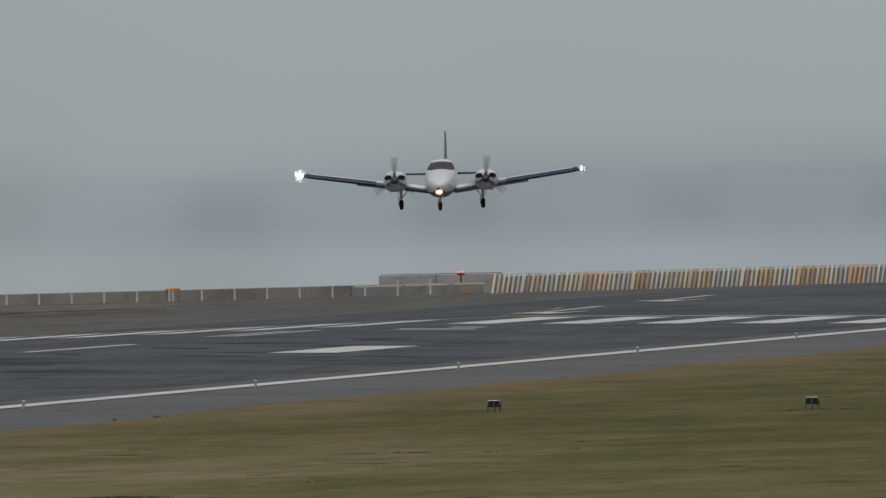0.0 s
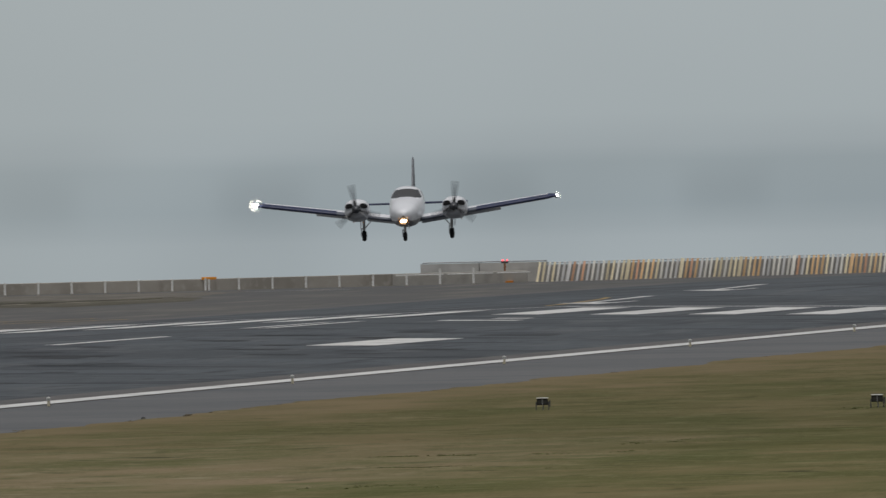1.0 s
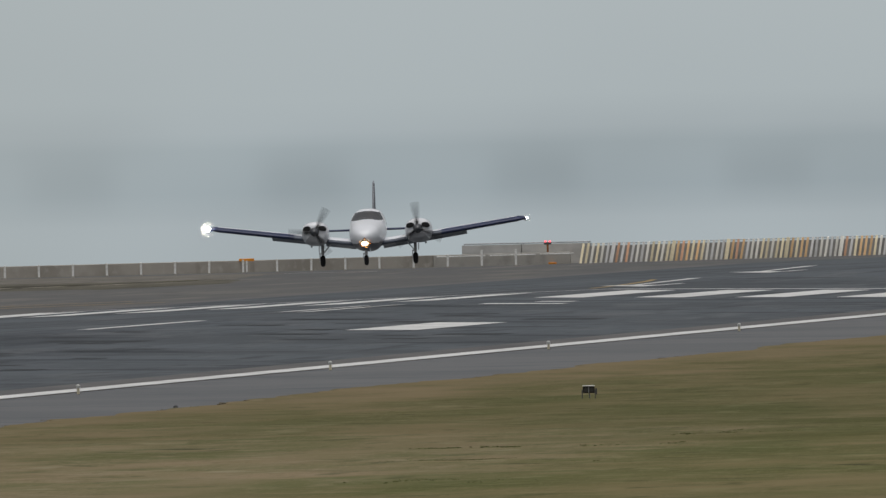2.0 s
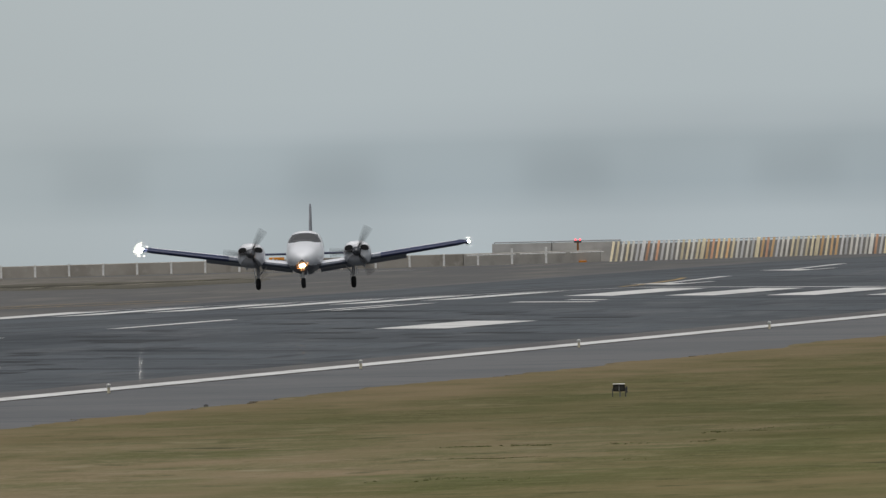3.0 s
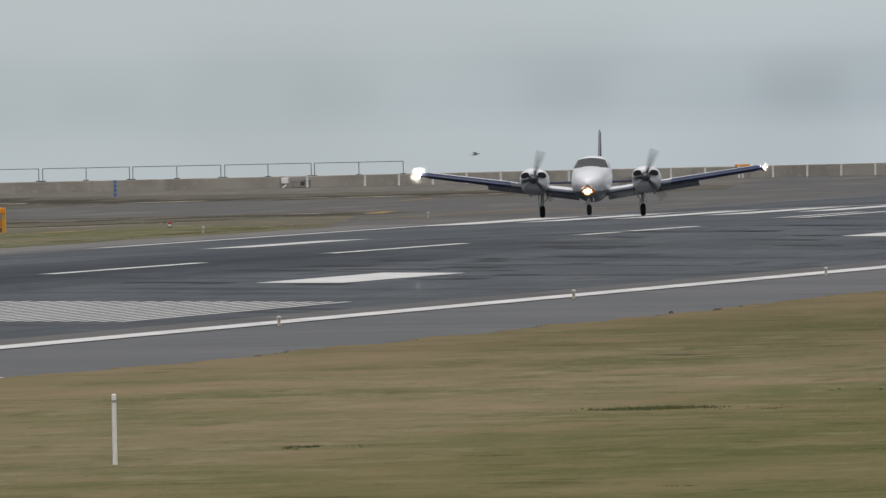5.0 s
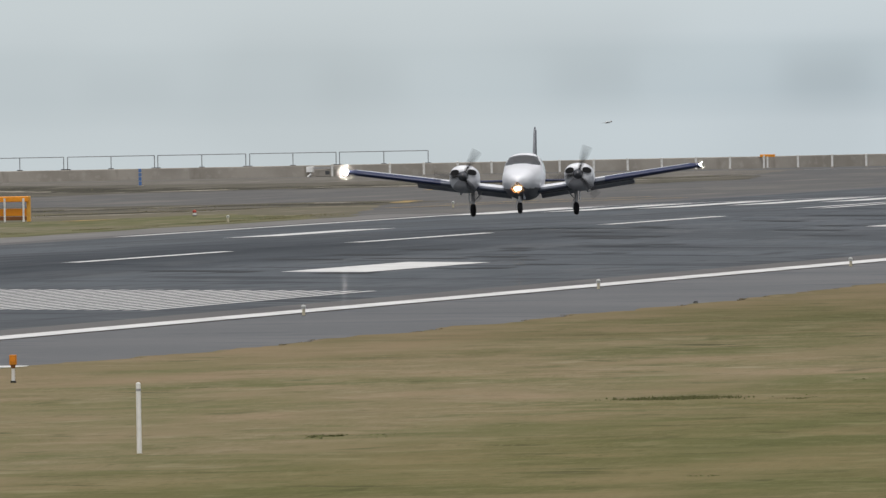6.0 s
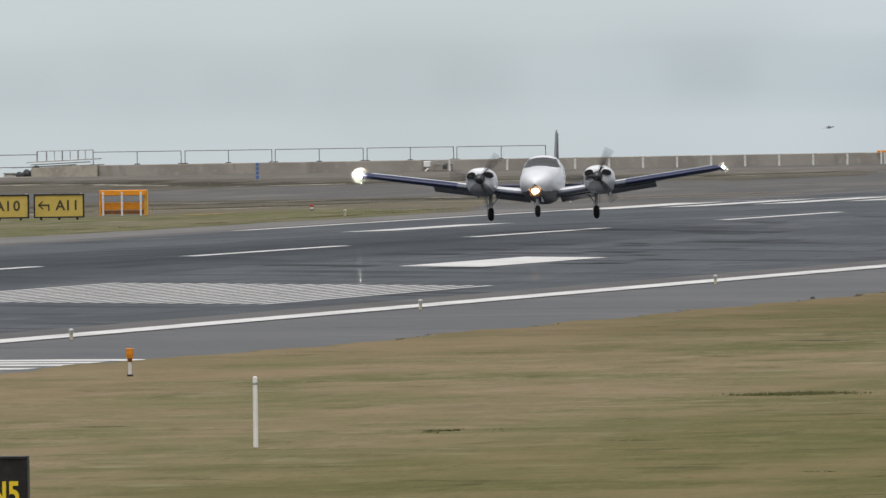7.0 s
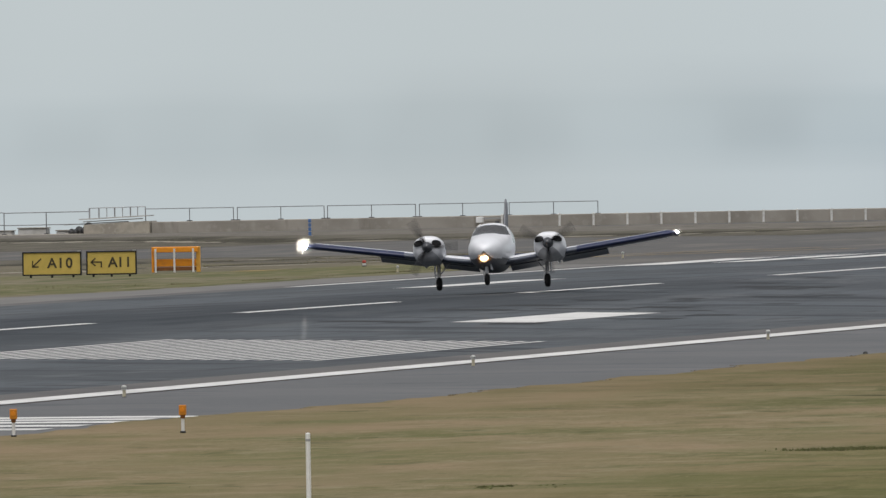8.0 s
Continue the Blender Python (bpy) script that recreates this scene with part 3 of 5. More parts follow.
def haze_material():
    m = bpy.data.materials.new("sea_mist")
    m.use_nodes = True
    n, l = m.node_tree.nodes, m.node_tree.links
    n.remove(n["Principled BSDF"])
    em = n.new("ShaderNodeEmission")
    l.new(em.outputs[0], n["Material Output"].inputs["Surface"])
    co = n.new("ShaderNodeTexCoord")
    sep = n.new("ShaderNodeSeparateXYZ")
    l.new(co.outputs["Object"], sep.inputs[0])
    # mist put into the glow by height over the sea's horizon
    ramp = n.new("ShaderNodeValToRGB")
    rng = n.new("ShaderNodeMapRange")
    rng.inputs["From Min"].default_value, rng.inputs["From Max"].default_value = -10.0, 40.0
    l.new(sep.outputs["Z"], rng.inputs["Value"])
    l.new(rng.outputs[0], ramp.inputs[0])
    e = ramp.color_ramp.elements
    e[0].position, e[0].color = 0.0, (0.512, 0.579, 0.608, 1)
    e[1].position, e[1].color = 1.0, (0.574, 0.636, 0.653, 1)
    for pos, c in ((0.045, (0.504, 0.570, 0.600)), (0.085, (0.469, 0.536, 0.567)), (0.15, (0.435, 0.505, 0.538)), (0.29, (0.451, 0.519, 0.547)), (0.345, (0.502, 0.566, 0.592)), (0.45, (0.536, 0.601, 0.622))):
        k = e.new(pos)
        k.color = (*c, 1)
    # dim soft patches in the mist
    mp = n.new("ShaderNodeMapping")
    mp.inputs["Scale"].default_value = (1, 1, 1.3)
    l.new(co.outputs["Object"], mp.inputs["Vector"])
    nz = n.new("ShaderNodeTexNoise")
    nz.inputs["Scale"].default_value, nz.inputs["Detail"].default_value = 0.03, 0.0
    l.new(mp.outputs[0], nz.inputs["Vector"])
    r2 = n.new("ShaderNodeMapRange")
    r2.inputs["From Min"].default_value, r2.inputs["From Max"].default_value = 0.3, 0.7
    r2.inputs["To Min"].default_value, r2.inputs["To Max"].default_value = 0.95, 1.04
    l.new(nz.outputs[0], r2.inputs["Value"])
    band = n.new("ShaderNodeMapRange")
    band.interpolation_type = "SMOOTHSTEP"
    band.inputs["From Min"].default_value, band.inputs["From Max"].default_value = 14.0, 4.0
    band.inputs["To Min"].default_value, band.inputs["To Max"].default_value = 0.15, 1.0
    l.new(sep.outputs["Z"], band.inputs["Value"])
    one = n.new("ShaderNodeMix")
    one.inputs["A"].default_value = 1.0
    l.new(band.outputs[0], one.inputs["Factor"])
    l.new(r2.outputs[0], one.inputs["B"])
    # round dim spots at even steps: blurred wire fence near the camera, put in here
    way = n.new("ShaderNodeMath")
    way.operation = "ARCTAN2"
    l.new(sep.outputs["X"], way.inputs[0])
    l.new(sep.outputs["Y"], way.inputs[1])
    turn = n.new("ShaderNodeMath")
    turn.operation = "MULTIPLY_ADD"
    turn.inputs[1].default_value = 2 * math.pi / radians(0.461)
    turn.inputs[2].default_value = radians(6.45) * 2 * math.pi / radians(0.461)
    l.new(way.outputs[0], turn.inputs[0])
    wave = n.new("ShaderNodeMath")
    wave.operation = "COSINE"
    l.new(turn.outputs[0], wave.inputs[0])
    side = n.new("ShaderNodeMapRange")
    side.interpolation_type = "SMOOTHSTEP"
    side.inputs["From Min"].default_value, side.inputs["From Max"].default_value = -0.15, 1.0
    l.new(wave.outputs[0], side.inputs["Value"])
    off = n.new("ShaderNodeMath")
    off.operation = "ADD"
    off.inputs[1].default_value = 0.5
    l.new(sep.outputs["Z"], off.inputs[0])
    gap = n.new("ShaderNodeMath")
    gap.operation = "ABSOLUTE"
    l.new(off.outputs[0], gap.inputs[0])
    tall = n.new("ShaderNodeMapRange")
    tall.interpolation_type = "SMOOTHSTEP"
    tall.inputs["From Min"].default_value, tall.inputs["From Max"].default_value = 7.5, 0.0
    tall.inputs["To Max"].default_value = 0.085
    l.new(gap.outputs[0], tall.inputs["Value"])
    # the mist's contrast and the fence spots fade further along the shore
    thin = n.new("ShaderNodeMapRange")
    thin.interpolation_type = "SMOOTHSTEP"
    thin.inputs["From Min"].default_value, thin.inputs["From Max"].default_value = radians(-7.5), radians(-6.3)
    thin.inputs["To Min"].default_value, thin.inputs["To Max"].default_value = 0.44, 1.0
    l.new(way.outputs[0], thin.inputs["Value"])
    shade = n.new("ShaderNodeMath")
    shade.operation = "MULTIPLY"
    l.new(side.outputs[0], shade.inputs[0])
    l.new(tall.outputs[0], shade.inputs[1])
    wire_blur = n.new("ShaderNodeMath")
    wire_blur.operation = "MULTIPLY"
    l.new(shade.outputs[0], wire_blur.inputs[0])
    l.new(thin.outputs[0], wire_blur.inputs[1])
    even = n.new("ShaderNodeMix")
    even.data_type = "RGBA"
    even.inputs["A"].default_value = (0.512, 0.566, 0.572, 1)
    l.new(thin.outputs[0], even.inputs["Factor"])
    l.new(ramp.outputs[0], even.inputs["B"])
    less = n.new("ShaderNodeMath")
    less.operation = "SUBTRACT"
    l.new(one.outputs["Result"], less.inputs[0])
    l.new(wire_blur.outputs[0], less.inputs[1])
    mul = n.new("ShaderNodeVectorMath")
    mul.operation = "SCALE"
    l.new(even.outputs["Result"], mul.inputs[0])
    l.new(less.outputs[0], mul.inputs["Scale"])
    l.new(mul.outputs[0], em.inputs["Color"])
    em.inputs["Strength"].default_value = 1.0
    return m


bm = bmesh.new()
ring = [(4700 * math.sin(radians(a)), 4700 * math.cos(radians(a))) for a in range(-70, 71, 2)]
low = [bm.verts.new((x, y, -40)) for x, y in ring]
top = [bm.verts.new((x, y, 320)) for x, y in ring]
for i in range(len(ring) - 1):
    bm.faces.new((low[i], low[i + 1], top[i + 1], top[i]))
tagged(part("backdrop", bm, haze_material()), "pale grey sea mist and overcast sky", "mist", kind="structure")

# ================= runway markings =================
def marking(x0, x1, y0, y1, material=PAINT, label="worn white runway marking", lift=0.012, name="runway_marking"):
    return strip(name, cols(x0, x1, 2), y0, y1, material, lift, 8.0, label, "marking")


marking(NEAR_EDGE - 1.35, NEAR_EDGE - 0.45, 250, 1404, label="worn white line along the runway's edge", name="edge_line")
marking(FAR_EDGE + 0.05, FAR_EDGE + 0.85, 994, 1122, label="worn white line along the runway's far edge", name="edge_line")
for i in range(6):
    for x in (-113.6 + 3.8 * i, -119.1 - 3.5 * i):
        if x < NEAR_EDGE - 3.4:
            marking(x, x + 1.85, 1081.1, 1116.7, label="worn white threshold stripe")
marking(FAR_EDGE + 0.9, NEAR_EDGE - 1.4, 1121.6, 1123.6, label="white line across the runway at its threshold")
marking(AXIS + 9.09, AXIS + 11.5, 947.5, 975.9, label="white touchdown marking")
marking(AXIS + 9.09, AXIS + 11.5, 800.4, 828.7, label="white touchdown marking")
marking(AXIS - 12.9, AXIS - 11.0, 952.0, 983.0, label="white touchdown marking")
for y in (950.8, 886.2, 823.0, 759.0):
    marking(AXIS - 0.28, AXIS + 0.28, y, y + 33.6, label="white centreline dash")
# aiming point: a block of narrow stripes
for i in range(22):
    x = -107.3 + 0.468 * i
    marking(x, x + 0.22, 710.0, 754.5, label="narrow white stripe of the aiming point")
# runway number, too oblique to read
marking(-116.0, -115.3, 1022, 1053, label="white bar of the runway number")
marking(-117.6, -117.0, 1030, 1057, label="white bar of the runway number")
marking(-111.6, -110.2, 1062, 1065, label="white bar of the runway number")
marking(-112.6, -109.6, 1052, 1055.5, label="white bar of the runway number")


def arrow(x, y, length):
    """A long arrow whose point lies towards the threshold: open head and a narrow shaft."""
    bm = bmesh.new()
    for pts in ([(x - 4.4, y + 27), (x, y), (x + 0.25, y + 7), (x - 2.5, y + 22)],
                [(x - 2.55, y + 22), (x - 2.0, y + 19), (x - 4.7, y + length), (x - 5.3, y + length)],
                [(x - 0.4, y + 5), (x + 0.2, y + 5), (x + 0.2, y + 16), (x - 0.25, y + 18)]):
        bm.faces.new([bm.verts.new((px, py, rise(px) + 0.014)) for px, py in pts])
    return tagged(part("arrow_marking", bm, PAINT), "white arrow painted before the threshold", "marking", kind="structure")


arrow(-115.1, 1136.0, 72.0)
arrow(-120.1, 1240.0, 72.0)


def painted_path(pts, width, material, label, z=0.012):
    bm = bmesh.new()
    prev = None
    for i, (x, y) in enumerate(pts):
        a, b = Vector(pts[max(0, i - 1)]), Vector(pts[min(len(pts) - 1, i + 1)])
        d = (b - a).normalized()
        s = Vector((-d.y, d.x)) * width / 2
        cur = (bm.verts.new((x + s.x, y + s.y, rise(x) + z)), bm.verts.new((x - s.x, y - s.y, rise(x) + z)))
        if prev:
            bm.faces.new((prev[0], prev[1], cur[1], cur[0]))
        prev = cur
    return tagged(part("taxi_line", bm, material), label, "marking", kind="structure")


painted_path([(-146.5, 1140), (-144.4, 1155), (-142.6, 1163), (-140.8, 1171), (-139, 1178)], 0.45, YELLOW, "faded yellow taxi line")
painted_path([(-148.4, 1160), (-146.0, 1165), (-144.2, 1178), (-141.8, 1190)], 0.35, YELLOW, "faded yellow taxi line")
painted_path([(-150.5, 1175), (-151.0, 1180), (-151.5, 1188)], 0.8, YELLOW, "short yellow taxi mark beside the grass island")
painted_path([(-161.2, 1268), (-161.9, 1284)], 0.35, YELLOW, "short yellow taxi mark near the wall")
painted_path([(-117.3, 1138), (-117.7, 1147), (-119.2, 1172), (-120.9, 1196), (-122.4, 1213.5)], 0.28, YELLOW, "faded yellow taxi line")
painted_path([(-151.9, 1087.5), (-151.5, 1092.0), (-151.1, 1093.9)], 1.0, YELLOW, "faded yellow mark in the grass island")
# bars on the shoulder
for end, y in ((-85.10, 602.5), (-85.50, 598.5), (-85.60, 594.3), (-85.80, 588.7), (-85.80, 583.1)):
    bm = bmesh.new()
    across = ((-91.6, -0.0044), (-87.0, -0.02), (-85.5, -0.032), (end, -0.032 - 0.0265 * max(0.0, end + 85.5)))
    far = [bm.verts.new((x, y + 1.4, z + 0.008)) for x, z in across]
    near = [bm.verts.new((x, y - 1.4, z + 0.008)) for x, z in across]
    for k in range(3):
        bm.faces.new((near[k], near[k + 1], far[k + 1], far[k]))
    tagged(part("shoulder_bar", bm, PAINT), "white bar painted across the shoulder", "marking", kind="structure")

# darker rubber where wheels touch down
rng = random.Random(11)
for k in range(38):
    x, y = rng.uniform(-113.5, -101), rng.choice((rng.uniform(780, 1010), rng.uniform(820, 990)))
    w = rng.uniform(0.8, 3.2)
    strip("rubber_mark", cols(x, x + w, 1), y, y + rng.uniform(1.5, 5), RUBBER, 0.005, 6.0, "black tyre rubber smeared on the runway", "rubber")


# ================= lights on the edges =================
def edge_light():
    t = thing("runway_edge_light", pose(0, 0, 0), "small pale domed runway edge light on a yellow stem", "runway light", "runway edge lights")
    part("base", rodded((0, 0, 0), (0, 0, 0.015), 0.065, n=14), STEEL, t)
    part("stem", rodded((0, 0, 0.015), (0, 0, 0.17), 0.042, 0.038), LIGHT_YELLOW, t, "yellow stem")
    part("collar", rodded((0, 0, 0.17), (0, 0, 0.19), 0.06, 0.058), LENS_WHITE, t)
    part("dome", ball(bmesh.new(), (0, 0, 0.225), 0.062, sz=0.8), LENS_WHITE, t, "frosted pale dome", True)
    return t


first = edge_light()
first.matrix_world = pose(AXIS + 22.9, 640.2, 0.0)
for k in range(1, 12):
    copy_thing(first, pose(AXIS + 22.9, 640.2 + 60 * k, 0.0))
for k, y in enumerate((1066, 1133)):
    copy_thing(first, pose(-142.95, y, 0.0))


def taxi_light(x, y):
    t = thing("taxiway_light", pose(x, y, -0.05), "orange taxiway guard light on a short white post", "taxiway light", "taxiway guard lights")
    part("foot", rodded((0, 0, 0), (0, 0, 0.06), 0.06), SIGN_BLACK, t)
    part("post", rodded((0, 0, 0.06), (0, 0, 0.31), 0.036, 0.034), WHITE_POST, t, "white post")
    part("neck", rodded((0, 0, 0.31), (0, 0, 0.38), 0.04, 0.055), RUST, t, "brown neck")
    part("lamp_housing", boxed(-0.07, 0.07, -0.06, 0.06, 0.38, 0.585, 0.012), DEEP_ORANGE, t, "orange housing")
    part("lens", rodded((0, -0.06, 0.49), (0, -0.072, 0.49), 0.05), AMBER, t)
    return t


taxi_light(-81.3, 573.5)
taxi_light(-84.3, 570.6)

# white stake in the grass
t = thing("marker_stake", pose(-65.3, 475.4, -0.06), "plain white marker stake standing in mown grass", "stake")
part("stake", rodded((0, 0, -0.05), (0, 0, 1.14), 0.042, 0.04, 12), STAKE_WHITE, t)
part("cap", ball(bmesh.new(), (0, 0, 1.14), 0.042, sz=0.6), STAKE_WHITE, t, smooth=True)
part("reflector", rodded((0, 0, 1.02), (0, 0, 1.06), 0.0425, n=12), PALE_STEEL, t, "grey reflective band")


def light_box(x, y):
    t = thing("approach_light_box", pose(x, y, -0.06, 0, 0, 6), "dark light box with two windows, a white lid and thin legs", "light box", "light boxes in the grass")
    part("housing", boxed(-0.15, 0.15, -0.16, 0.16, 0.12, 0.29, 0.012), SIGN_BLACK, t, "dark housing")
    part("lid", boxed(-0.155, 0.155, -0.2, 0.2, 0.29, 0.315, 0.008), WHITE_POST, t, "white lid")
    for k in (-0.07, 0.07):
        part("window", boxed(k - 0.05, k + 0.05, -0.166, -0.16, 0.16, 0.26), AC_GLASS, t, "dark lens window")
    part("divider", boxed(-0.012, 0.012, -0.168, -0.16, 0.13, 0.28), STEEL, t, "grey bar between the windows")
    part("middle_leg", rodded((0.02, -0.1, -0.05), (0.02, -0.1, 0.13), 0.02, n=6), STEEL, t)
    for sx in (-0.165, 0.165):
        for sy in (-0.14, 0.14):
            part("leg", rodded((sx, sy, -0.05), (sx, sy, 0.2), 0.016, n=6), DARK_STEEL, t)
    part("bracket", boxed(0.17, 0.21, -0.03, 0.03, 0.08, 0.24), DARK_STEEL, t)
    return t


light_box(-75.0, 726.5)
light_box(-65.2, 715.5)

# ================= signs =================
def arrow_shape(pts, w):
    bm = bmesh.new()
    for a, b in zip(pts, pts[1:]):
        a, b = Vector(a), Vector(b)
        d = (b - a).normalized()
        s = Vector((-d.y, d.x)) * w / 2
        a2, b2 = a - d * w / 2, b + d * w / 2
        low = [bm.verts.new((p.x, -0.062, p.y)) for p in (a2 + s, a2 - s, b2 - s, b2 + s)]
        bm.faces.new(low)
    return bm


def guide_sign(x0, x1, y, words, turn, label):
    w, c = x1 - x0, (x0 + x1) / 2
    t = thing("taxiway_sign", pose(c, y, 0.0), label, "airport sign", "yellow taxiway signs")
    part("face", boxed(-w / 2 + 0.03, w / 2 - 0.03, -0.05, 0.05, 0.13, 0.92), SIGN_YELLOW, t, "yellow face")
    part("frame", block(block(block(boxed(-w / 2, w / 2, -0.07, 0.07, 0.92, 0.97), -w / 2, w / 2, -0.07, 0.07, 0.08, 0.13), -w / 2, -w / 2 + 0.05, -0.068, 0.068, 0.13, 0.92), w / 2 - 0.05, w / 2, -0.068, 0.068, 0.13, 0.92), SIGN_BLACK, t, "black frame")
    lettering("letter", words, 0.52, SIGN_LETTER, t, pose(0.34 if turn == "bent" else 0.33, -0.056, 0.53, 90), "black letters", pitch=0.56 if turn == "bent" else 0.62, bold=0.011)
    if turn == "bent":
        bm = arrow_shape([(-0.38, 0.38), (-0.38, 0.56), (-0.74, 0.56)], 0.05)
        head = arrow_shape([(-0.62, 0.69), (-0.76, 0.56), (-0.62, 0.43)], 0.045)
    else:
        bm = arrow_shape([(-0.42, 0.70), (-0.72, 0.42)], 0.05)
        head = arrow_shape([(-0.72, 0.62), (-0.73, 0.41), (-0.52, 0.41)], 0.045)
    part("arrow", bm, SIGN_LETTER, t, "black arrow")
    part("arrow_head", head, SIGN_LETTER, t)
    for k in (-0.36, 0.0, 0.36):
        part("leg", boxed(k * w - 0.04, k * w + 0.04, -0.03, 0.03, -0.02, 0.08), SIGN_BLACK, t)
    part("lamp", boxed(w / 2 - 0.14, w / 2 - 0.04, -0.09, 0.03, 0.97, 1.0), LENS_WHITE, t, "small pale lamp on the frame")
    return t


guide_sign(-157.35, -155.12, 1068.0, "A10", "diagonal", "yellow taxiway sign with a diagonal arrow and A10")
guide_sign(-154.98, -153.08, 1068.3, "A11", "bent", "yellow taxiway sign with a bent arrow and A11")

# red and black runway sign close to the camera
t = thing("runway_sign", pose(-57.72, 397.0, -0.04), "red and black runway holding sign with white and yellow characters", "airport sign")
part("red_panel", boxed(-1.92, -0.66, -0.08, 0.08, 0.16, 0.96), SIGN_RED, t, "red panel")
part("black_panel", boxed(-0.655, -0.05, -0.08, 0.08, 0.16, 0.96), SIGN_BLACK, t, "black panel")
part("frame", block(block(block(boxed(-1.97, 0.0, -0.1, 0.1, 0.96, 1.01, 0.01), -1.97, 0.0, -0.1, 0.1, 0.11, 0.16), -1.97, -1.92, -0.1, 0.1, 0.16, 0.96), -0.05, 0.0, -0.1, 0.1, 0.16, 0.96), SIGN_BLACK, t, "black frame")
lettering("white_figure", "34", 0.42, LETTER_WHITE, t, pose(-1.07, -0.086, 0.48, 90), "white figure", 0.66, 0.86, 0.010)
lettering("yellow_character", "N5", 0.44, LETTER_YELLOW, t, pose(-0.315, -0.086, 0.48, 90), "yellow character", 0.8, 0.65, 0.012)
for k in (-1.7, -0.98, -0.25):
    part("leg", boxed(k - 0.05, k + 0.05, -0.04, 0.04, -0.08, 0.11), DARK_STEEL, t)

# orange equipment frame beside the signs
t = thing("equipment_stand", pose(-154.7, 1090.0, 0.0, 0, 0, 3), "orange boarded equipment stand with pale uprights on grass", "equipment stand")
part("top_board", boxed(-0.86, 0.86, 0.0, 0.14, 0.76, 0.97, 0.02), ORANGE, t, "orange top board")
part("lower_board", boxed(-0.84, 0.84, 0.2, 0.26, 0.22, 0.5, 0.01), ORANGE, t, "orange lower board")
part("foot_board", boxed(-0.84, 0.84, 0.18, 0.24, 0.06, 0.20, 0.01), RUST, t, "rusty brown foot board")
for k in (-0.76, -0.04, 0.68):
    part("upright", boxed(k - 0.035, k + 0.035, -0.06, 0.0, -0.02, 0.9), WHITE_POST, t, "pale upright")
part("side_post", boxed(0.78, 0.92, 0.15, 0.5, 0.0, 0.97, 0.01), SIDE_ORANGE, t, "pale orange side post")
part("side_post", boxed(-0.92, -0.84, 0.1, 0.4, 0.0, 0.96), ORANGE, t, "orange side post")

# small red and white marker on the grass island
t = thing("cone_marker", pose(-149.8, 1107.4, 0.0), "small red and white marker on grass", "marker")
part("foot", rodded((0, 0, 0), (0, 0, 0.04), 0.09), DARK_STEEL, t)
part("body", rodded((0, 0, 0.04), (0, 0, 0.13), 0.07, 0.07), WHITE_POST, t, "white body")
part("head", ball(bmesh.new(), (0, 0, 0.17), 0.08), RED, t, "red head", True)
t = thing("ground_stub", pose(-84.8, 720.4, -0.02), "tiny dark stub at the shoulder's edge", "stub")
part("stub", rodded((0, 0, -0.04), (0, 0, 0.03), 0.07, 0.055), DARK_STEEL, t)
part("stub_cap", ball(bmesh.new(), (0, 0, 0.03), 0.05, sz=0.4), SIGN_BLACK, t)


# ================= sea wall, rails, posts =================
WALL = [(-206.0, 1402.0), (-203.4, 1402.0), (-200.2, 1402.4), (-180.0, 1413.2), (-164.0, 1424.0), (-155.6, 1433.0), (-149.6, 1441.5)]


def along(x):
    for (xa, ya), (xb, yb) in zip(WALL, WALL[1:]):
        if xa <= x <= xb:
            return ya + (yb - ya) * (x - xa) / (xb - xa)
    return WALL[0][1] if x < WALL[0][0] else WALL[-1][1]


def wall_run(name, x0, x1, h0, h1, material, label, back=0.0, piece=4.0):
    """A low wall cast in lengths, each with a joint."""
    n = max(1, round((x1 - x0) / piece))
    root = None
    for i in range(n):
        a, b = x0 + (x1 - x0) * i / n + 0.004, x0 + (x1 - x0) * (i + 1) / n - 0.004
        bm = bmesh.new()
        rings = []
        for x in (a, b):
            y, h = along(x) + back, h0 + (h1 - h0) * (x - x0) / (x1 - x0) + 0.012 * noise.noise((x, 0, 0))
            rings.append([(x, y, -0.05), (x, y + 0.05, h - 0.03), (x, y + 0.08, h), (x, y + 0.42, h), (x, y + 0.46, -0.05)])
        bm.free()
        bm = loft(rings)
        if root is None:
            root = tagged(part(name, bm, material), label, "sea wall", kind="structure")
        else:
            part("wall_length", bm, material, root)
    return root


wall_run("wall_sea", -200.2, -155.6, 0.55, 0.595, CONCRETE, "low weathered concrete sea wall with joints")
wall_run("wall_end", -155.58, -149.6, 0.595, 0.60, END_GREY, "grey concrete end of the sea wall")
wall_run("wall_low", -240.0, -203.4, 0.03, 0.03, CONCRETE, "concrete kerb where the sea wall is low")
# taller block behind the end of the wall
t = thing("wall_block", pose(0, 0, 0), "taller concrete wall behind the sea wall's end", "sea wall", kind="structure")
part("wall_length", boxed(-155.7, -152.7, 1447.6, 1448.2, -0.1, 0.99), BLOCK_GREY, t)
part("wall_length", boxed(-152.66, -149.2, 1447.6, 1448.2, -0.1, 0.99), BLOCK_GREY, t)
bm = rodded((-155.6, 1447.9, 1.05), (-149.2, 1447.9, 1.05), 0.03)
for x in (-155.6, -152.6, -149.3):
    rod(bm, (x, 1447.9, 0.97), (x, 1447.9, 1.05), 0.025)
part("hand_rail", bm, STEEL, t, "thin grey hand rail")

# white posts along the wall
first = thing("white_post", pose(0, 0, 0), "short white post in front of the concrete sea wall", "post", "white posts along the sea wall")
part("shaft", boxed(-0.048, 0.048, -0.05, 0.05, -0.02, 0.66, 0.012), WHITE_POST, first)
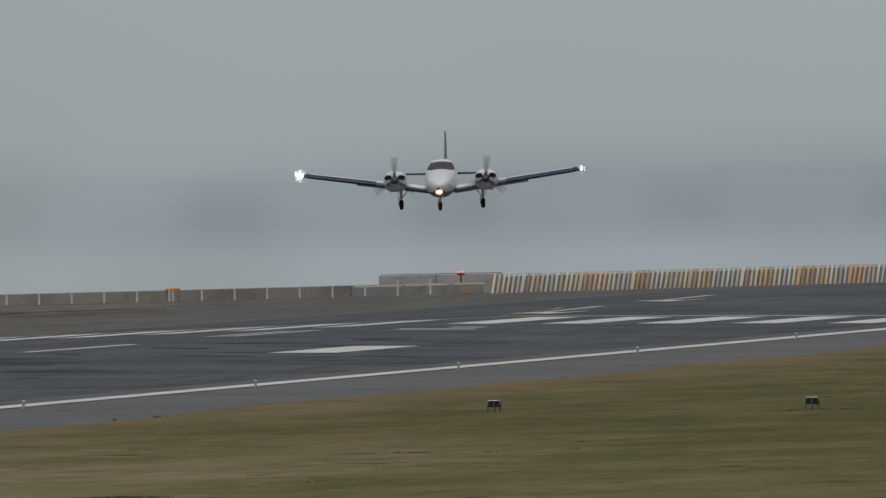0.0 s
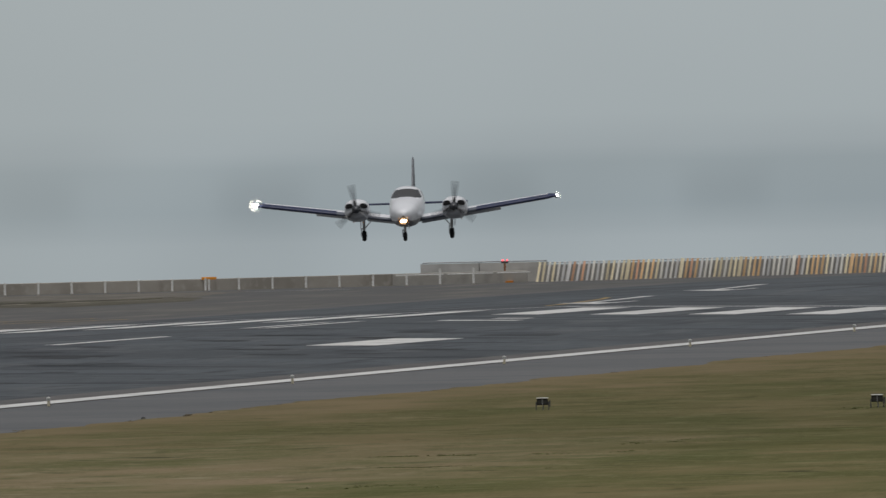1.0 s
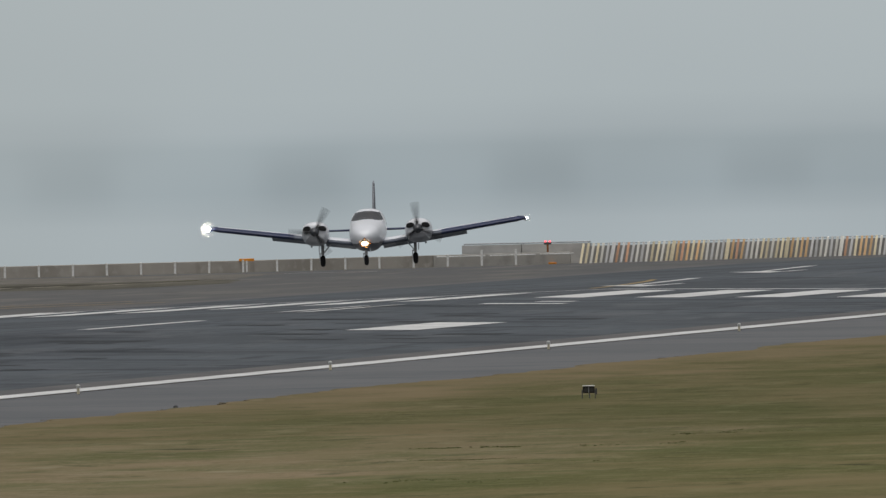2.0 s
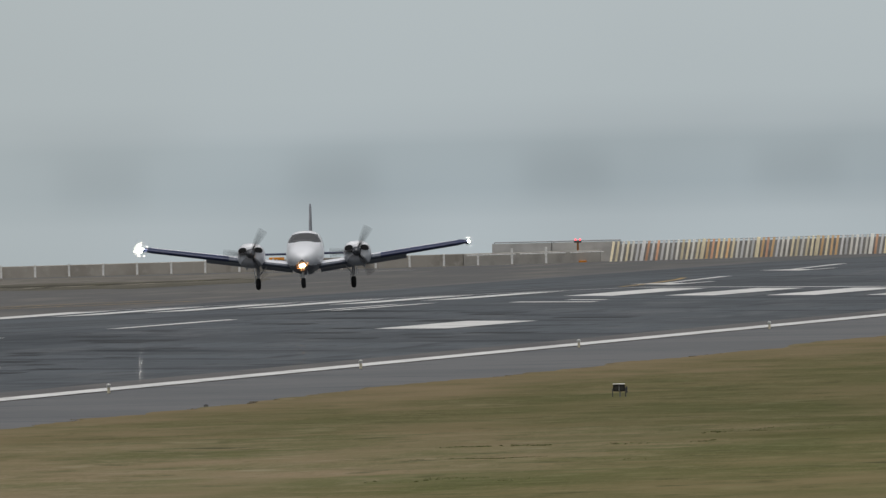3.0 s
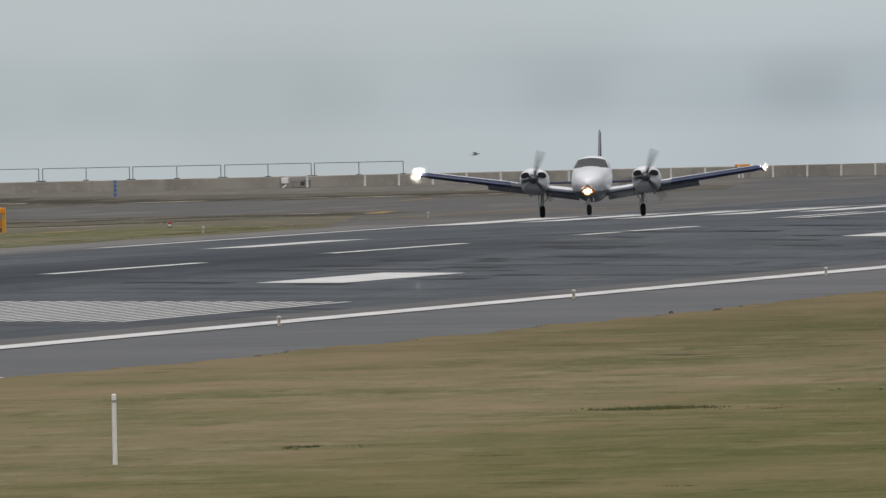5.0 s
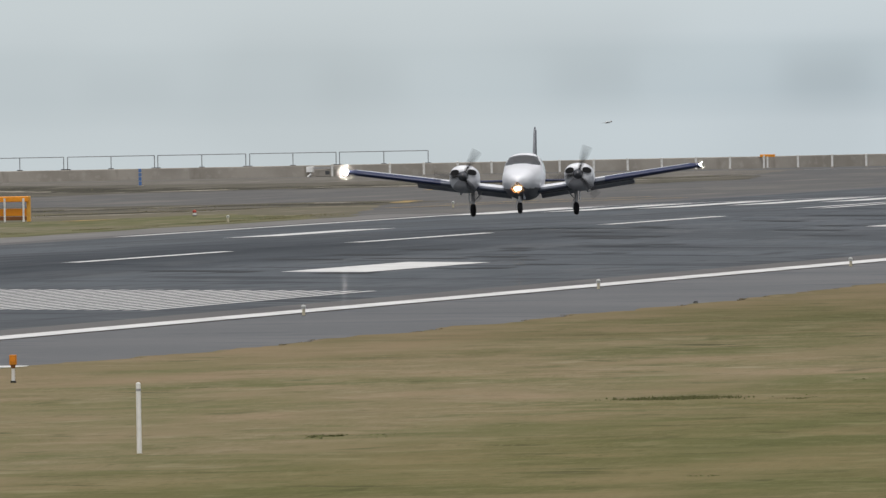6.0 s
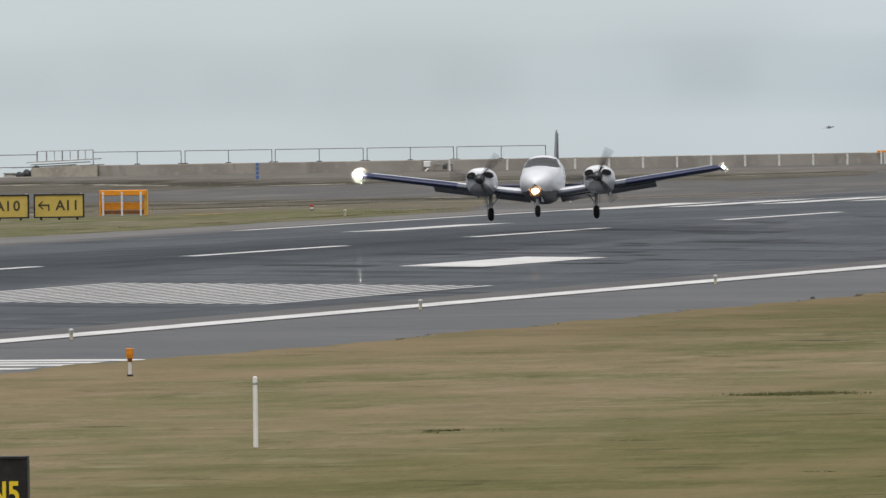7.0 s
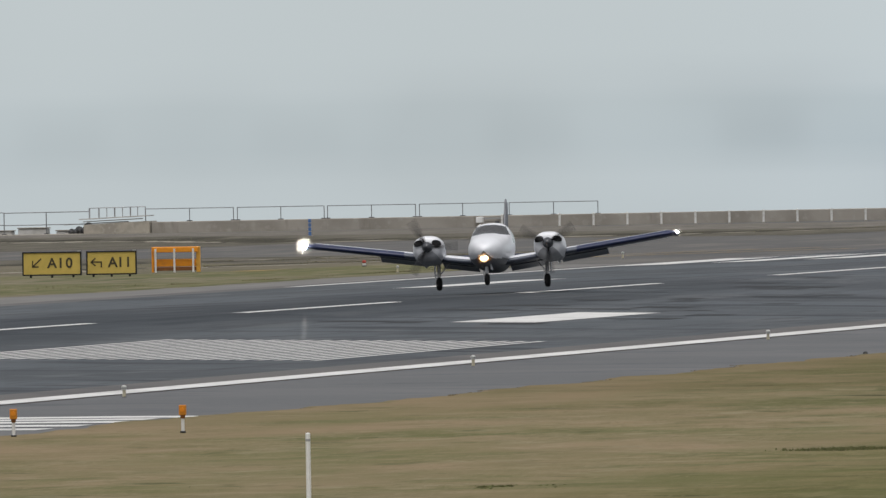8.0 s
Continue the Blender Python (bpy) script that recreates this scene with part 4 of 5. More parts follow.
part("foot", boxed(-0.07, 0.07, -0.07, 0.05, -0.02, 0.05), CONCRETE, first)


def on_wall(bearing):
    """The place on the wall's line at that bearing, left of the runway's axis."""
    x = -180.0
    for _ in range(30):
        x = -bearing * along(x)
    return x


spots = [on_wall(0.12479 - 0.0011947 * i) for i in range(-4, 17)]
first.matrix_world = pose(spots[0], along(spots[0]) - 9.0, 0)
tall = thing("white_post", pose(0, 0, 0), "taller white post carrying a rail before the concrete wall", "post", "white posts along the sea wall")
part("shaft", boxed(-0.052, 0.052, -0.05, 0.05, -0.02, 0.84, 0.012), WHITE_POST, tall)
part("foot", boxed(-0.07, 0.07, -0.07, 0.05, -0.02, 0.05), CONCRETE, tall)
tall.matrix_world = pose(spots[-1] * (1 - 9.0 / along(spots[-1])), along(spots[-1]) - 9.0, 0)
copy_thing(tall, pose(spots[-2] * (1 - 9.0 / along(spots[-2])), along(spots[-2]) - 9.0, 0))
for x in spots[1:-2]:
    copy_thing(first, pose(x * (1 - 9.0 / along(x)), along(x) - 9.0, 0, 0, random.uniform(-1.5, 1.5), 0))
for a, b in ((-155.4, -153.3), (-153.1, -151.1), (-150.9, -149.4)):
    t = thing("white_rail", pose(0, 0, 0), "thin white horizontal rail between posts", "rail", "white rails by the blast fence")
    part("bar", rodded((a, along(a) - 0.2, 0.50), (b, along(b) - 0.2, 0.50), 0.03), WHITE_POST, t)

t = thing("marker_board", pose(-163.9, along(-163.9) - 0.2, 0), "orange marker board on a white post at the wall", "marker board")
part("post", boxed(-0.04, 0.04, -0.04, 0.04, -0.02, 0.58), WHITE_POST, t, "white post")
part("board", boxed(-0.38, 0.38, -0.03, 0.03, 0.55, 0.68, 0.01), ORANGE, t, "orange board")


def rail_panel(xa, xb):
    """One framed panel of the pipe railing on the wall."""
    ya, yb, z0, z1 = along(xa) + 0.25, along(xb) + 0.25, 0.55, 1.19
    t = thing("railing_panel", pose(0, 0, 0), "thin grey pipe railing panel standing on the wall", "railing", "railing panels on the sea wall")
    xm, ym = (xa + xb) / 2, (ya + yb) / 2
    part("top_rail", rodded((xa, ya, z1), (xb, yb, z1), 0.019, n=8), STEEL, t)
    for x, y in ((xa, ya), (xm, ym), (xb, yb)):
        post = part("post", rodded((x, y, z0), (x, y, z1), 0.021, n=8), STEEL, t)
        part("foot_plate", boxed(x - 0.13, x + 0.13, y - 0.1, y + 0.1, z0 - 0.02, z0 + 0.05), DARK_STEEL, post)
    return t


for u, v in ((0.14298, 0.13988), (0.13974, 0.13668), (0.13656, 0.13346), (0.13332, 0.13028), (0.13016, 0.12704)):
    rail_panel(on_wall(u), on_wall(v))

# lower railing with two rails, and the concrete landing at its end
for i in range(4):
    xa, xb = -203.27 - 4.24 * (i + 1), -203.27 - 4.24 * i
    t = thing("low_railing", pose(0, 0, 0), "grey pipe railing with two rails on the low kerb", "railing", "two-rail railings")
    for z in (0.48, 1.09):
        part("rail", rodded((xa, 1402.3, z), (xb, 1402.3, z + 0.02), 0.022, n=8), STEEL, t)
    for xx in (xa + 0.03, (xa + xb) / 2):
        post = part("post", rodded((xx, 1402.3, 0.0), (xx, 1402.3, 1.1), 0.026, n=8), STEEL, t)
        part("foot_plate", boxed(xx - 0.1, xx + 0.1, 1402.2, 1402.4, 0.03, 0.07), DARK_STEEL, post)
t = thing("stair_landing", pose(0, 0, 0), "pale concrete stair landing with grey steel guard rails", "stair landing")
part("landing", loft([[(-203.5, 1402.0, -0.05), (-203.5, 1402.0, 0.46), (-203.5, 1404.6, 0.46), (-203.5, 1404.6, -0.05)], [(-201.6, 1402.0, -0.05), (-201.6, 1402.0, 0.56), (-201.6, 1404.6, 0.56), (-201.6, 1404.6, -0.05)], [(-200.25, 1402.0, -0.05), (-200.25, 1402.0, 0.60), (-200.25, 1404.6, 0.60), (-200.25, 1404.6, -0.05)]]), LANDING, t, "pale tan concrete landing")
def tread(x):
    """Height of the sloping slab on the landing."""
    return 0.68 + 0.041 * (x + 204.2)


part("slab", loft([[(x, 1402.1, tread(x)), (x, 1402.1, tread(x) + 0.05), (x, 1404.4, tread(x) + 0.05), (x, 1404.4, tread(x))] for x in (-203.75, -200.35)]), WHITE_CONCRETE, t, "thin bleached sloping slab")
part("slab", loft([[(x, 1402.5, tread(x) - 0.12), (x, 1402.5, tread(x) - 0.08), (x, 1404.4, tread(x) - 0.08), (x, 1404.4, tread(x) - 0.12)] for x in (-203.6, -200.9)]), WHITE_CONCRETE, t, "thin bleached sloping slab")
part("slab", loft([[(x, 1402.9, tread(x) - 0.22), (x, 1402.9, tread(x) - 0.18), (x, 1404.4, tread(x) - 0.18), (x, 1404.4, tread(x) - 0.22)] for x in (-204.6, -201.6)]), WHITE_CONCRETE, t, "thin bleached sloping slab")
part("guard_rail", rodded((-203.23, 1402.2, 1.27), (-200.46, 1402.2, 1.31), 0.02, n=8), PALE_STEEL, t)
for xx, thick in ((-203.23, 0.04), (-202.76, 0.036), (-202.37, 0.02), (-201.98, 0.036), (-201.59, 0.02), (-201.2, 0.036), (-200.84, 0.02), (-200.46, 0.026)):
    part("guard_post", rodded((xx, 1402.2, tread(xx)), (xx, 1402.2, 1.27 + 0.0144 * (xx + 203.23)), thick, n=8), PALE_STEEL, t)
for k, (x, z, r) in enumerate(((-204.15, 0.28, 0.22), (-203.72, 0.42, 0.24), (-204.5, 0.18, 0.18), (-203.9, 0.2, 0.24), (-203.6, 0.24, 0.24), (-204.35, 0.14, 0.18))):
    bm = bmesh.new()
    bmesh.ops.create_icosphere(bm, subdivisions=2, radius=r)
    for v in bm.verts:
        v.co *= 1 + 0.35 * noise.noise(v.co * 3 + Vector((k * 5, 0, 0)))
    ob = part("rock", bm, ROCK)
    ob.matrix_world = pose(x, 1404.9, z - 0.1)
    tagged(ob, "dark boulder behind the low wall", "rock", "boulders behind the wall")
for k, (xa, xb, z) in enumerate(((-207.3, -205.85, 0.30), (-205.4, -204.55, 0.16), (-210.5, -207.6, 0.18))):
    t = thing("pale_block", pose((xa + xb) / 2, 1406.2, 0), "pale concrete block on the shore behind the wall", "block", "pale shore blocks")
    part("block", boxed(-(xb - xa) / 2, (xb - xa) / 2, -0.5, 0.5, -0.3, z, 0.05), WHITE_CONCRETE, t)
    part("cap", boxed(-(xb - xa) / 2 - 0.04, (xb - xa) / 2 + 0.04, -0.54, 0.54, z, z + 0.05, 0.01), CONCRETE, t)

# blue post, small cabinets at the wall
t = thing("blue_post", pose(-184.7, 1346.5, 0.0), "slim blue marker post on the gravel", "post")
part("shaft", boxed(-0.065, 0.065, -0.04, 0.04, -0.02, 0.82, 0.01), BLUE, t)
for z in (0.22, 0.42, 0.62):
    part("band", boxed(-0.067, 0.067, -0.043, 0.043, z, z + 0.035), PALE_STEEL, t, "pale band")
part("foot", boxed(-0.14, 0.14, -0.09, 0.09, -0.02, 0.04), CONCRETE, t, "small concrete foot")
t = thing("wall_cabinets", pose(-184.6, along(-184.6) - 0.6, 0), "small grey and white equipment boxes at the wall", "equipment box")
part("white_box", boxed(-0.55, -0.2, -0.2, 0.2, 0.22, 0.5, 0.02), STAKE_WHITE, t, "white box")
part("dark_box", boxed(-0.1, 0.85, -0.2, 0.3, 0.0, 0.34, 0.03), CONCRETE, t, "dull grey box")
part("vent", boxed(0.4, 0.62, -0.212, -0.2, 0.1, 0.28), DARK_STEEL, t, "dark vent")
part("lid", boxed(0.5, 0.9, -0.22, 0.3, 0.34, 0.38, 0.01), PALE_CONCRETE, t, "pale lid")
part("pipe", rodded((-0.48, -0.2, 0.0), (-0.3, -0.2, 0.14), 0.05), STAKE_WHITE, t, "short white pipe")
part("stand", rodded((-0.37, 0, 0.0), (-0.37, 0, 0.24), 0.03), STEEL, t)
part("bar", boxed(-0.2, 0.85, -0.25, -0.2, 0.4, 0.46), PALE_STEEL, t, "pale bar")

# obstruction light
t = thing("obstruction_light", pose(-150.6, 1440.4, 0.0), "twin red obstruction lamps on a dark pole with an orange foot", "obstruction light")
part("foot", boxed(-0.42, 0.42, -0.25, 0.25, -0.02, 0.09, 0.02), DEEP_ORANGE, t, "orange foot")
part("pole", rodded((0, 0, 0.09), (0, 0, 1.0), 0.055), RUST, t, "rust-brown pole")
part("crossbar", boxed(-0.19, 0.19, -0.05, 0.05, 0.98, 1.1, 0.02), DARK_STEEL, t)
for k in (-0.11, 0.11):
    lamp = part("lamp", rodded((k, 0, 1.1), (k, 0, 1.15), 0.045), RED_LAMP, t, "glowing red lamp")
    part("lamp_cap", ball(bmesh.new(), (k, 0, 1.15), 0.045, sz=0.8), RED_LAMP, lamp, smooth=True)

# ================= blast fence of leaning slats =================
t = thing("blast_fence", pose(0, 0, 0), "long fence of leaning white and faded orange slats", "fence")
a, b = Vector((-149.05, 1440.2, 0)), Vector((-122.0, 1483.4, 0))
run = (b - a).length
d = (b - a).normalized()
board = loft([[p + Vector((0.1, 0.30, -0.03)), p + Vector((0.1, 0.55, 0.86)), p + Vector((0.1, 0.65, 0.86)), p + Vector((0.1, 0.65, -0.03))] for p in (a, b)])
part("backing_board", board, BACKING, t, "dull grey backing boards")
part("top_rail", rodded(a + Vector((0.2, 0.58, 0.96)), b + Vector((0.2, 0.58, 0.96)), 0.014, n=6), STEEL, t)
slat_mesh = {}
for kind, m in (("white", SLAT_WHITE), ("grey", SLAT_GREY), ("cream", SLAT_CREAM), ("orange", SLAT_ORANGE), ("red", SLAT_RED)):
    slat_mesh[kind, 0] = mesh_of("slat", boxed(-0.062, 0.062, -0.02, 0.02, 0.0, 1.06, 0.008), m)
    slat_mesh[kind, 1] = mesh_of("slat", boxed(-0.092, 0.092, -0.02, 0.02, 0.0, 1.08, 0.008), m)
# the slats stand in bays of ten or eleven, each begun by a broad one: (broad one, then the colours that follow)
BAYS = [("cream", "cream white cream white grey"), ("grey", "red grey red grey white grey white cream cream white cream"), ("cream", "orange red orange cream orange cream white grey white grey"),
        ("cream", "orange red orange grey white white cream cream white cream cream"), ("cream", "orange cream orange orange grey grey white white grey white"),
        ("white", "red grey cream orange orange orange cream white grey white cream"), ("orange", "orange orange red cream orange cream white cream grey white"),
        ("orange", "red orange orange grey cream white grey white"), ("grey", "red orange cream cream white cream white cream white cream"),
        ("cream", "orange orange red orange cream orange grey white grey white cream"), ("cream", "orange red orange cream white grey white white cream cream"), ("grey", "red orange orange cream white")]
row = []
for broad, others in BAYS:
    row += [(broad, int(bool(row)))] + [(k, 0) for k in others.split()]
rng = random.Random(4)
for i, key in enumerate(row):
    f = (i + 0.4) / len(row)
    c = a + d * run * f
    ob = new("slat", slat_mesh[key])
    ob.parent = t
    ob.matrix_basis = pose(c.x, c.y, -0.03, -12, 10 - 3 * f + rng.uniform(-1.0, 1.0), 0)

# ================= the aircraft =================
def oval(y, hw, zc, hh, n=32, p=2.4, keel=0.0):
    """A ring across the fuselage: half width, middle height, half height, squareness; it narrows towards the keel."""
    out = []
    for i in range(n):
        a = 2 * math.pi * (i + 0.5) / n
        c, s = math.cos(a), math.sin(a)
        out.append((hw * (1 - keel * max(0.0, -s)) * math.copysign(abs(c) ** (2 / p), c), y, zc + hh * math.copysign(abs(s) ** (2 / p), s)))
    return out


def blend(table, y):
    """Row of the table at y, by smooth steps; the table runs from nose to tail."""
    for a, b in zip(table, table[1:]):
        if a[0] >= y >= b[0]:
            f = (a[0] - y) / (a[0] - b[0])
            return [p + (q - p) * f for p, q in zip(a[1:], b[1:])]
    return table[-1][1:]


def aerofoil(x, lead, trail, z, thick, n=9):
    """A wing section across x: points from the trailing edge over the top to the front and back below."""
    c = lead - trail
    out = []
    for i in range(n):
        f = 1 - (1 - math.cos(math.pi * i / (n - 1))) / 2
        h = thick * c * 5 * (0.2969 * math.sqrt(f) - 0.126 * f - 0.3516 * f * f + 0.2843 * f ** 3 - 0.1015 * f ** 4)
        out.append((x, lead - f * c, z + h * 1.15 + 0.02 * c * math.sin(math.pi * f)))
    for i in range(1, n - 1):
        f = (1 - math.cos(math.pi * i / (n - 1))) / 2
        h = thick * c * 5 * (0.2969 * math.sqrt(f) - 0.126 * f - 0.3516 * f * f + 0.2843 * f ** 3 - 0.1015 * f ** 4)
        out.append((x, lead - f * c, z - h * 0.85 + 0.02 * c * math.sin(math.pi * f)))
    return out


def split_skin(rings, kinds):
    """Faces of a loft sorted into meshes by what kinds(centre) says."""
    n, found = len(rings[0]), {}
    for a, b in zip(rings, rings[1:]):
        for i in range(n):
            j = (i + 1) % n
            quad = [Vector(a[i]), Vector(a[j]), Vector(b[j]), Vector(b[i])]
            found.setdefault(kinds(sum(quad, Vector()) / 4), []).append(quad)
    out = {}
    for k, quads in found.items():
        bm = bmesh.new()
        for q in quads:
            bm.faces.new([bm.verts.new(v) for v in q])
        bmesh.ops.remove_doubles(bm, verts=bm.verts, dist=0.0005)
        bmesh.ops.recalc_face_normals(bm, faces=bm.faces)
        out[k] = bm
    return out


DIHEDRAL = 0.1375


def wing_z(x):
    return 0.80 + DIHEDRAL * (abs(x) - 0.6)


def chord(x):
    """Leading and trailing edge at that distance from the middle."""
    x = abs(x)
    lead = 0.78 if x > 2.3 else 0.78 + 0.24 * (2.3 - x) / 1.7
    return lead - 0.05 * max(0, x - 2.3) / 3.4, -0.86 + 0.16 * max(0, x - 2.3) / 3.4


def build_wing(plane, side):
    name = "right_wing" if side > 0 else "left_wing"
    xs = [0.45, 0.9, 1.4, 1.9, 2.3, 2.69]
    outer = [2.7, 3.2, 3.8, 4.4, 5.0, 5.45, 5.68, 5.76]

    def ring(x):
        lead, trail = chord(x)
        shrink = 1.0 if x < 5.5 else max(0.35, 1 - (x - 5.5) * 2.2)
        return aerofoil(side * x, lead - (1 - shrink) * 0.35, trail + (1 - shrink) * 0.4, wing_z(x), 0.145 * (0.6 + 0.4 * shrink), 17)

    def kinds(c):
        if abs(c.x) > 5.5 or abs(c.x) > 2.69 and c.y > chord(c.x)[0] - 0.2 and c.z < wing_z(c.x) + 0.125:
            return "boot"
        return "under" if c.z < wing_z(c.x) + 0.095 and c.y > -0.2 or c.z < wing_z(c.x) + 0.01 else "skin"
    skin = split_skin([ring(x) for x in xs + outer[1:]], kinds)
    wing = part(name, skin["skin"], AC_WHITE, plane, "white wing", True)
    # lower half of the wing, darkened by colour where it lies in shade
    part("underside", skin["under"], AC_UNDER_SHADE, wing, "wing underside with shade put into its navy-grey", True)
    part("leading_edge_boot", skin["boot"], AC_NAVY, wing, "dark navy leading edge", True)
    bm = bmesh.new()
    bm.faces.new([bm.verts.new(v) for v in ring(5.76)])
    part("wing_tip", bm, AC_NAVY, wing)
    # flap, let down behind the inner wing
    for xa, xb in ((0.5, 1.6), (2.1, 3.55)):
        rings = []
        for x in (xa, xb):
            trail = chord(x)[1]
            y, z = trail + 0.36, wing_z(x) - 0.01
            rings.append([(side * x, y, z + 0.03), (side * x, y - 0.30, z - 0.02), (side * x, y - 0.60, z - 0.15), (side * x, y - 0.58, z - 0.175), (side * x, y - 0.25, z - 0.09), (side * x, y + 0.1, z - 0.06)])
        part("flap", loft(rings), AC_FLAP, wing, "lowered dark grey flap")
    rings = []
    for x in (3.6, 5.4):
        trail = chord(x)[1]
        rings.append([(side * x, trail + 0.01, wing_z(x) + 0.028), (side * x, trail - 0.2, wing_z(x) - 0.01), (side * x, trail + 0.01, wing_z(x) - 0.012)])
    part("aileron", loft(rings), AC_WHITE, wing)
    # lamp in the wing tip, inside an added shell that makes its halo
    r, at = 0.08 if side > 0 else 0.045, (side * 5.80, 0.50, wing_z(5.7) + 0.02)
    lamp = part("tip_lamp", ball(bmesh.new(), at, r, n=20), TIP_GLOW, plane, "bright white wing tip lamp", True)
    part("lamp_halo", ball(bmesh.new(), at, r * 3.4, 1.0, 0.95, 0.95, 28), TIP_HALO, lamp, "added halo shell round the wing tip lamp", True)
    part("tip_lamp_housing", ball(bmesh.new(), (side * 5.76, 0.28, wing_z(5.7)), 0.13, 0.7, 2.4, 0.6, 14), AC_NAVY, plane, smooth=True)


def build_nacelle(plane, side):
    x = 1.88 * side
    table = [(1.62, 0.20, 1.28, 0.17), (1.60, 0.36, 1.27, 0.29), (1.50, 0.44, 1.25, 0.37), (1.25, 0.48, 1.23, 0.425), (0.8, 0.49, 1.21, 0.435), (0.2, 0.45, 1.16, 0.39), (-0.5, 0.33, 1.07, 0.26), (-1.15, 0.10, 1.0, 0.07)]
    ys = [1.62, 1.60, 1.56, 1.50, 1.4, 1.25, 1.0, 0.8, 0.5, 0.2, -0.2, -0.5, -0.85, -1.15]
    rings = [[(px + x, py, pz) for px, py, pz in oval(y, *blend(table, y), n=28, p=2.5)] for y in ys]

    def kinds(c):
        _, mid, half = blend(table, max(-1.15, min(1.62, c.y)))
        return "under" if c.z - mid < -0.72 * half else "skin"
    skin = split_skin(rings, kinds)
    nac = part("engine_nacelle", skin["skin"], AC_WHITE, plane, "white rounded engine nacelle", True)
    # lowest part of the cowl, greyed to show shade
    part("nacelle_underside", skin["under"], AC_NACELLE_SHADE, nac, "nacelle underside with shade put into its grey", True)
    bm = bmesh.new()
    bm.faces.new([bm.verts.new(v) for v in rings[0]])
    part("nacelle_nose", bm, AC_WHITE, nac)
    for k in (-1, 1):
        rings = []
        for y, f in ((1.655, 0.9), (1.5, 1.05)):
            rings.append([(px * f + x + k * 0.275, y, pz + k * 0.0 - 0.25 * abs(px) * (1 if px * k > 0 else 0)) for px, _, pz in oval(0, 0.15, 1.41, 0.10 * f, 16, 2.4)])
        part("air_intake", loft(rings), AC_DARK, nac, "dark air intake")
    part("backplate", rodded((x, 1.62, 1.28), (x, 1.665, 1.28), 0.165, 0.16, 20), AC_SPINNER, nac, "dark plate behind the spinner")
    part("exhaust", rodded((x + 0.2 * side, 0.3, 0.83), (x + 0.2 * side, 0.0, 0.76), 0.04), AC_METAL, nac)
    part("cowl_band", loft([[(px + x, py, pz) for px, py, pz in oval(y, *[v * k for v, k in zip(blend(table, y), (1.006, 1.0, 1.006))], n=28, p=2.5)] for y in (0.62, 0.55)], caps=False), AC_NAVY, nac, "thin navy band", True)


def build_propeller(plane, side):
    prop = new("propeller")
    prop.parent = plane
    prop.matrix_basis = pose(1.88 * side, 1.70, 1.28)
    tagged(prop, "three-bladed dark spinning propeller")
    rings = [[(r * math.cos(a), y, r * math.sin(a)) for a in [2 * math.pi * i / 18 for i in range(18)]] for y, r in ((-0.06, 0.17), (0.05, 0.165), (0.14, 0.13), (0.22, 0.075), (0.26, 0.02))]
    part("spinner", loft(rings), AC_SPINNER, prop, "dark glossy spinner", True)
    for k in range(3):
        fan, streak = bmesh.new(), bpy.data.meshes.new("streak")
        for sweep in (-8, -4, 0, 4, 8):
            q = Matrix.Rotation(radians(120 * k + sweep), 4, "Y")
            rings = []
            for f in (0.1, 0.3, 0.5, 0.7, 0.88, 0.965):
                w = 0.045 + 0.04 * math.sin(math.pi * min(1, f * 1.05))
                tw = radians(62 - 42 * f)
                ring = []
                for dx, dt in ((-1, 0), (0, 0.16), (1, 0), (0, -0.1)):
                    cx, cy = dx * w, dt * w
                    ring.append(q @ Vector((cx * math.cos(tw) - cy * math.sin(tw), cx * math.sin(tw) + cy * math.cos(tw), f)))
                rings.append(ring)
            one = loft(rings)
            one.to_mesh(streak)
            one.free()
            fan.from_mesh(streak)
        bpy.data.meshes.remove(streak)
        part("blade", fan, AC_BLADE, prop, "dark propeller blade smeared by its spin", True)
    return prop


def wheel(plane, name, x, y, r, w, top):
    leg = part(name, rodded((x, y, r + 0.03), (x, y - 0.02, top), 0.05, 0.06), AC_METAL, plane, "bare metal gear leg")
    bm = bmesh.new()
    rings = []
    for i in range(8):
        a = 2 * math.pi * i / 8
        rings.append([(x + 0.5 * w * math.cos(a), y + (r - 0.33 * r + 0.33 * r * math.sin(a)) * math.cos(b), r + (r - 0.33 * r + 0.33 * r * math.sin(a)) * math.sin(b)) for b in [2 * math.pi * k / 22 for k in range(22)]])
    bm.free()
    bm = loft(rings + [rings[0]], caps=False)
    part("tyre", bm, TYRE, leg, "black tyre", True)
    part("rim", rodded((x - 0.3 * w, y, r), (x + 0.3 * w, y, r), r * 0.52, n=18), AC_METAL, leg)
    part("fork", boxed(x + 0.5 * w + 0.005, x + 0.5 * w + 0.035, y - 0.04, y + 0.04, r - 0.03, 2 * r + 0.08), AC_METAL, leg)
    part("fork_crown", boxed(x - 0.03, x + 0.5 * w + 0.035, y - 0.04, y + 0.04, 2 * r + 0.03, 2 * r + 0.08), AC_METAL, leg)
    return leg


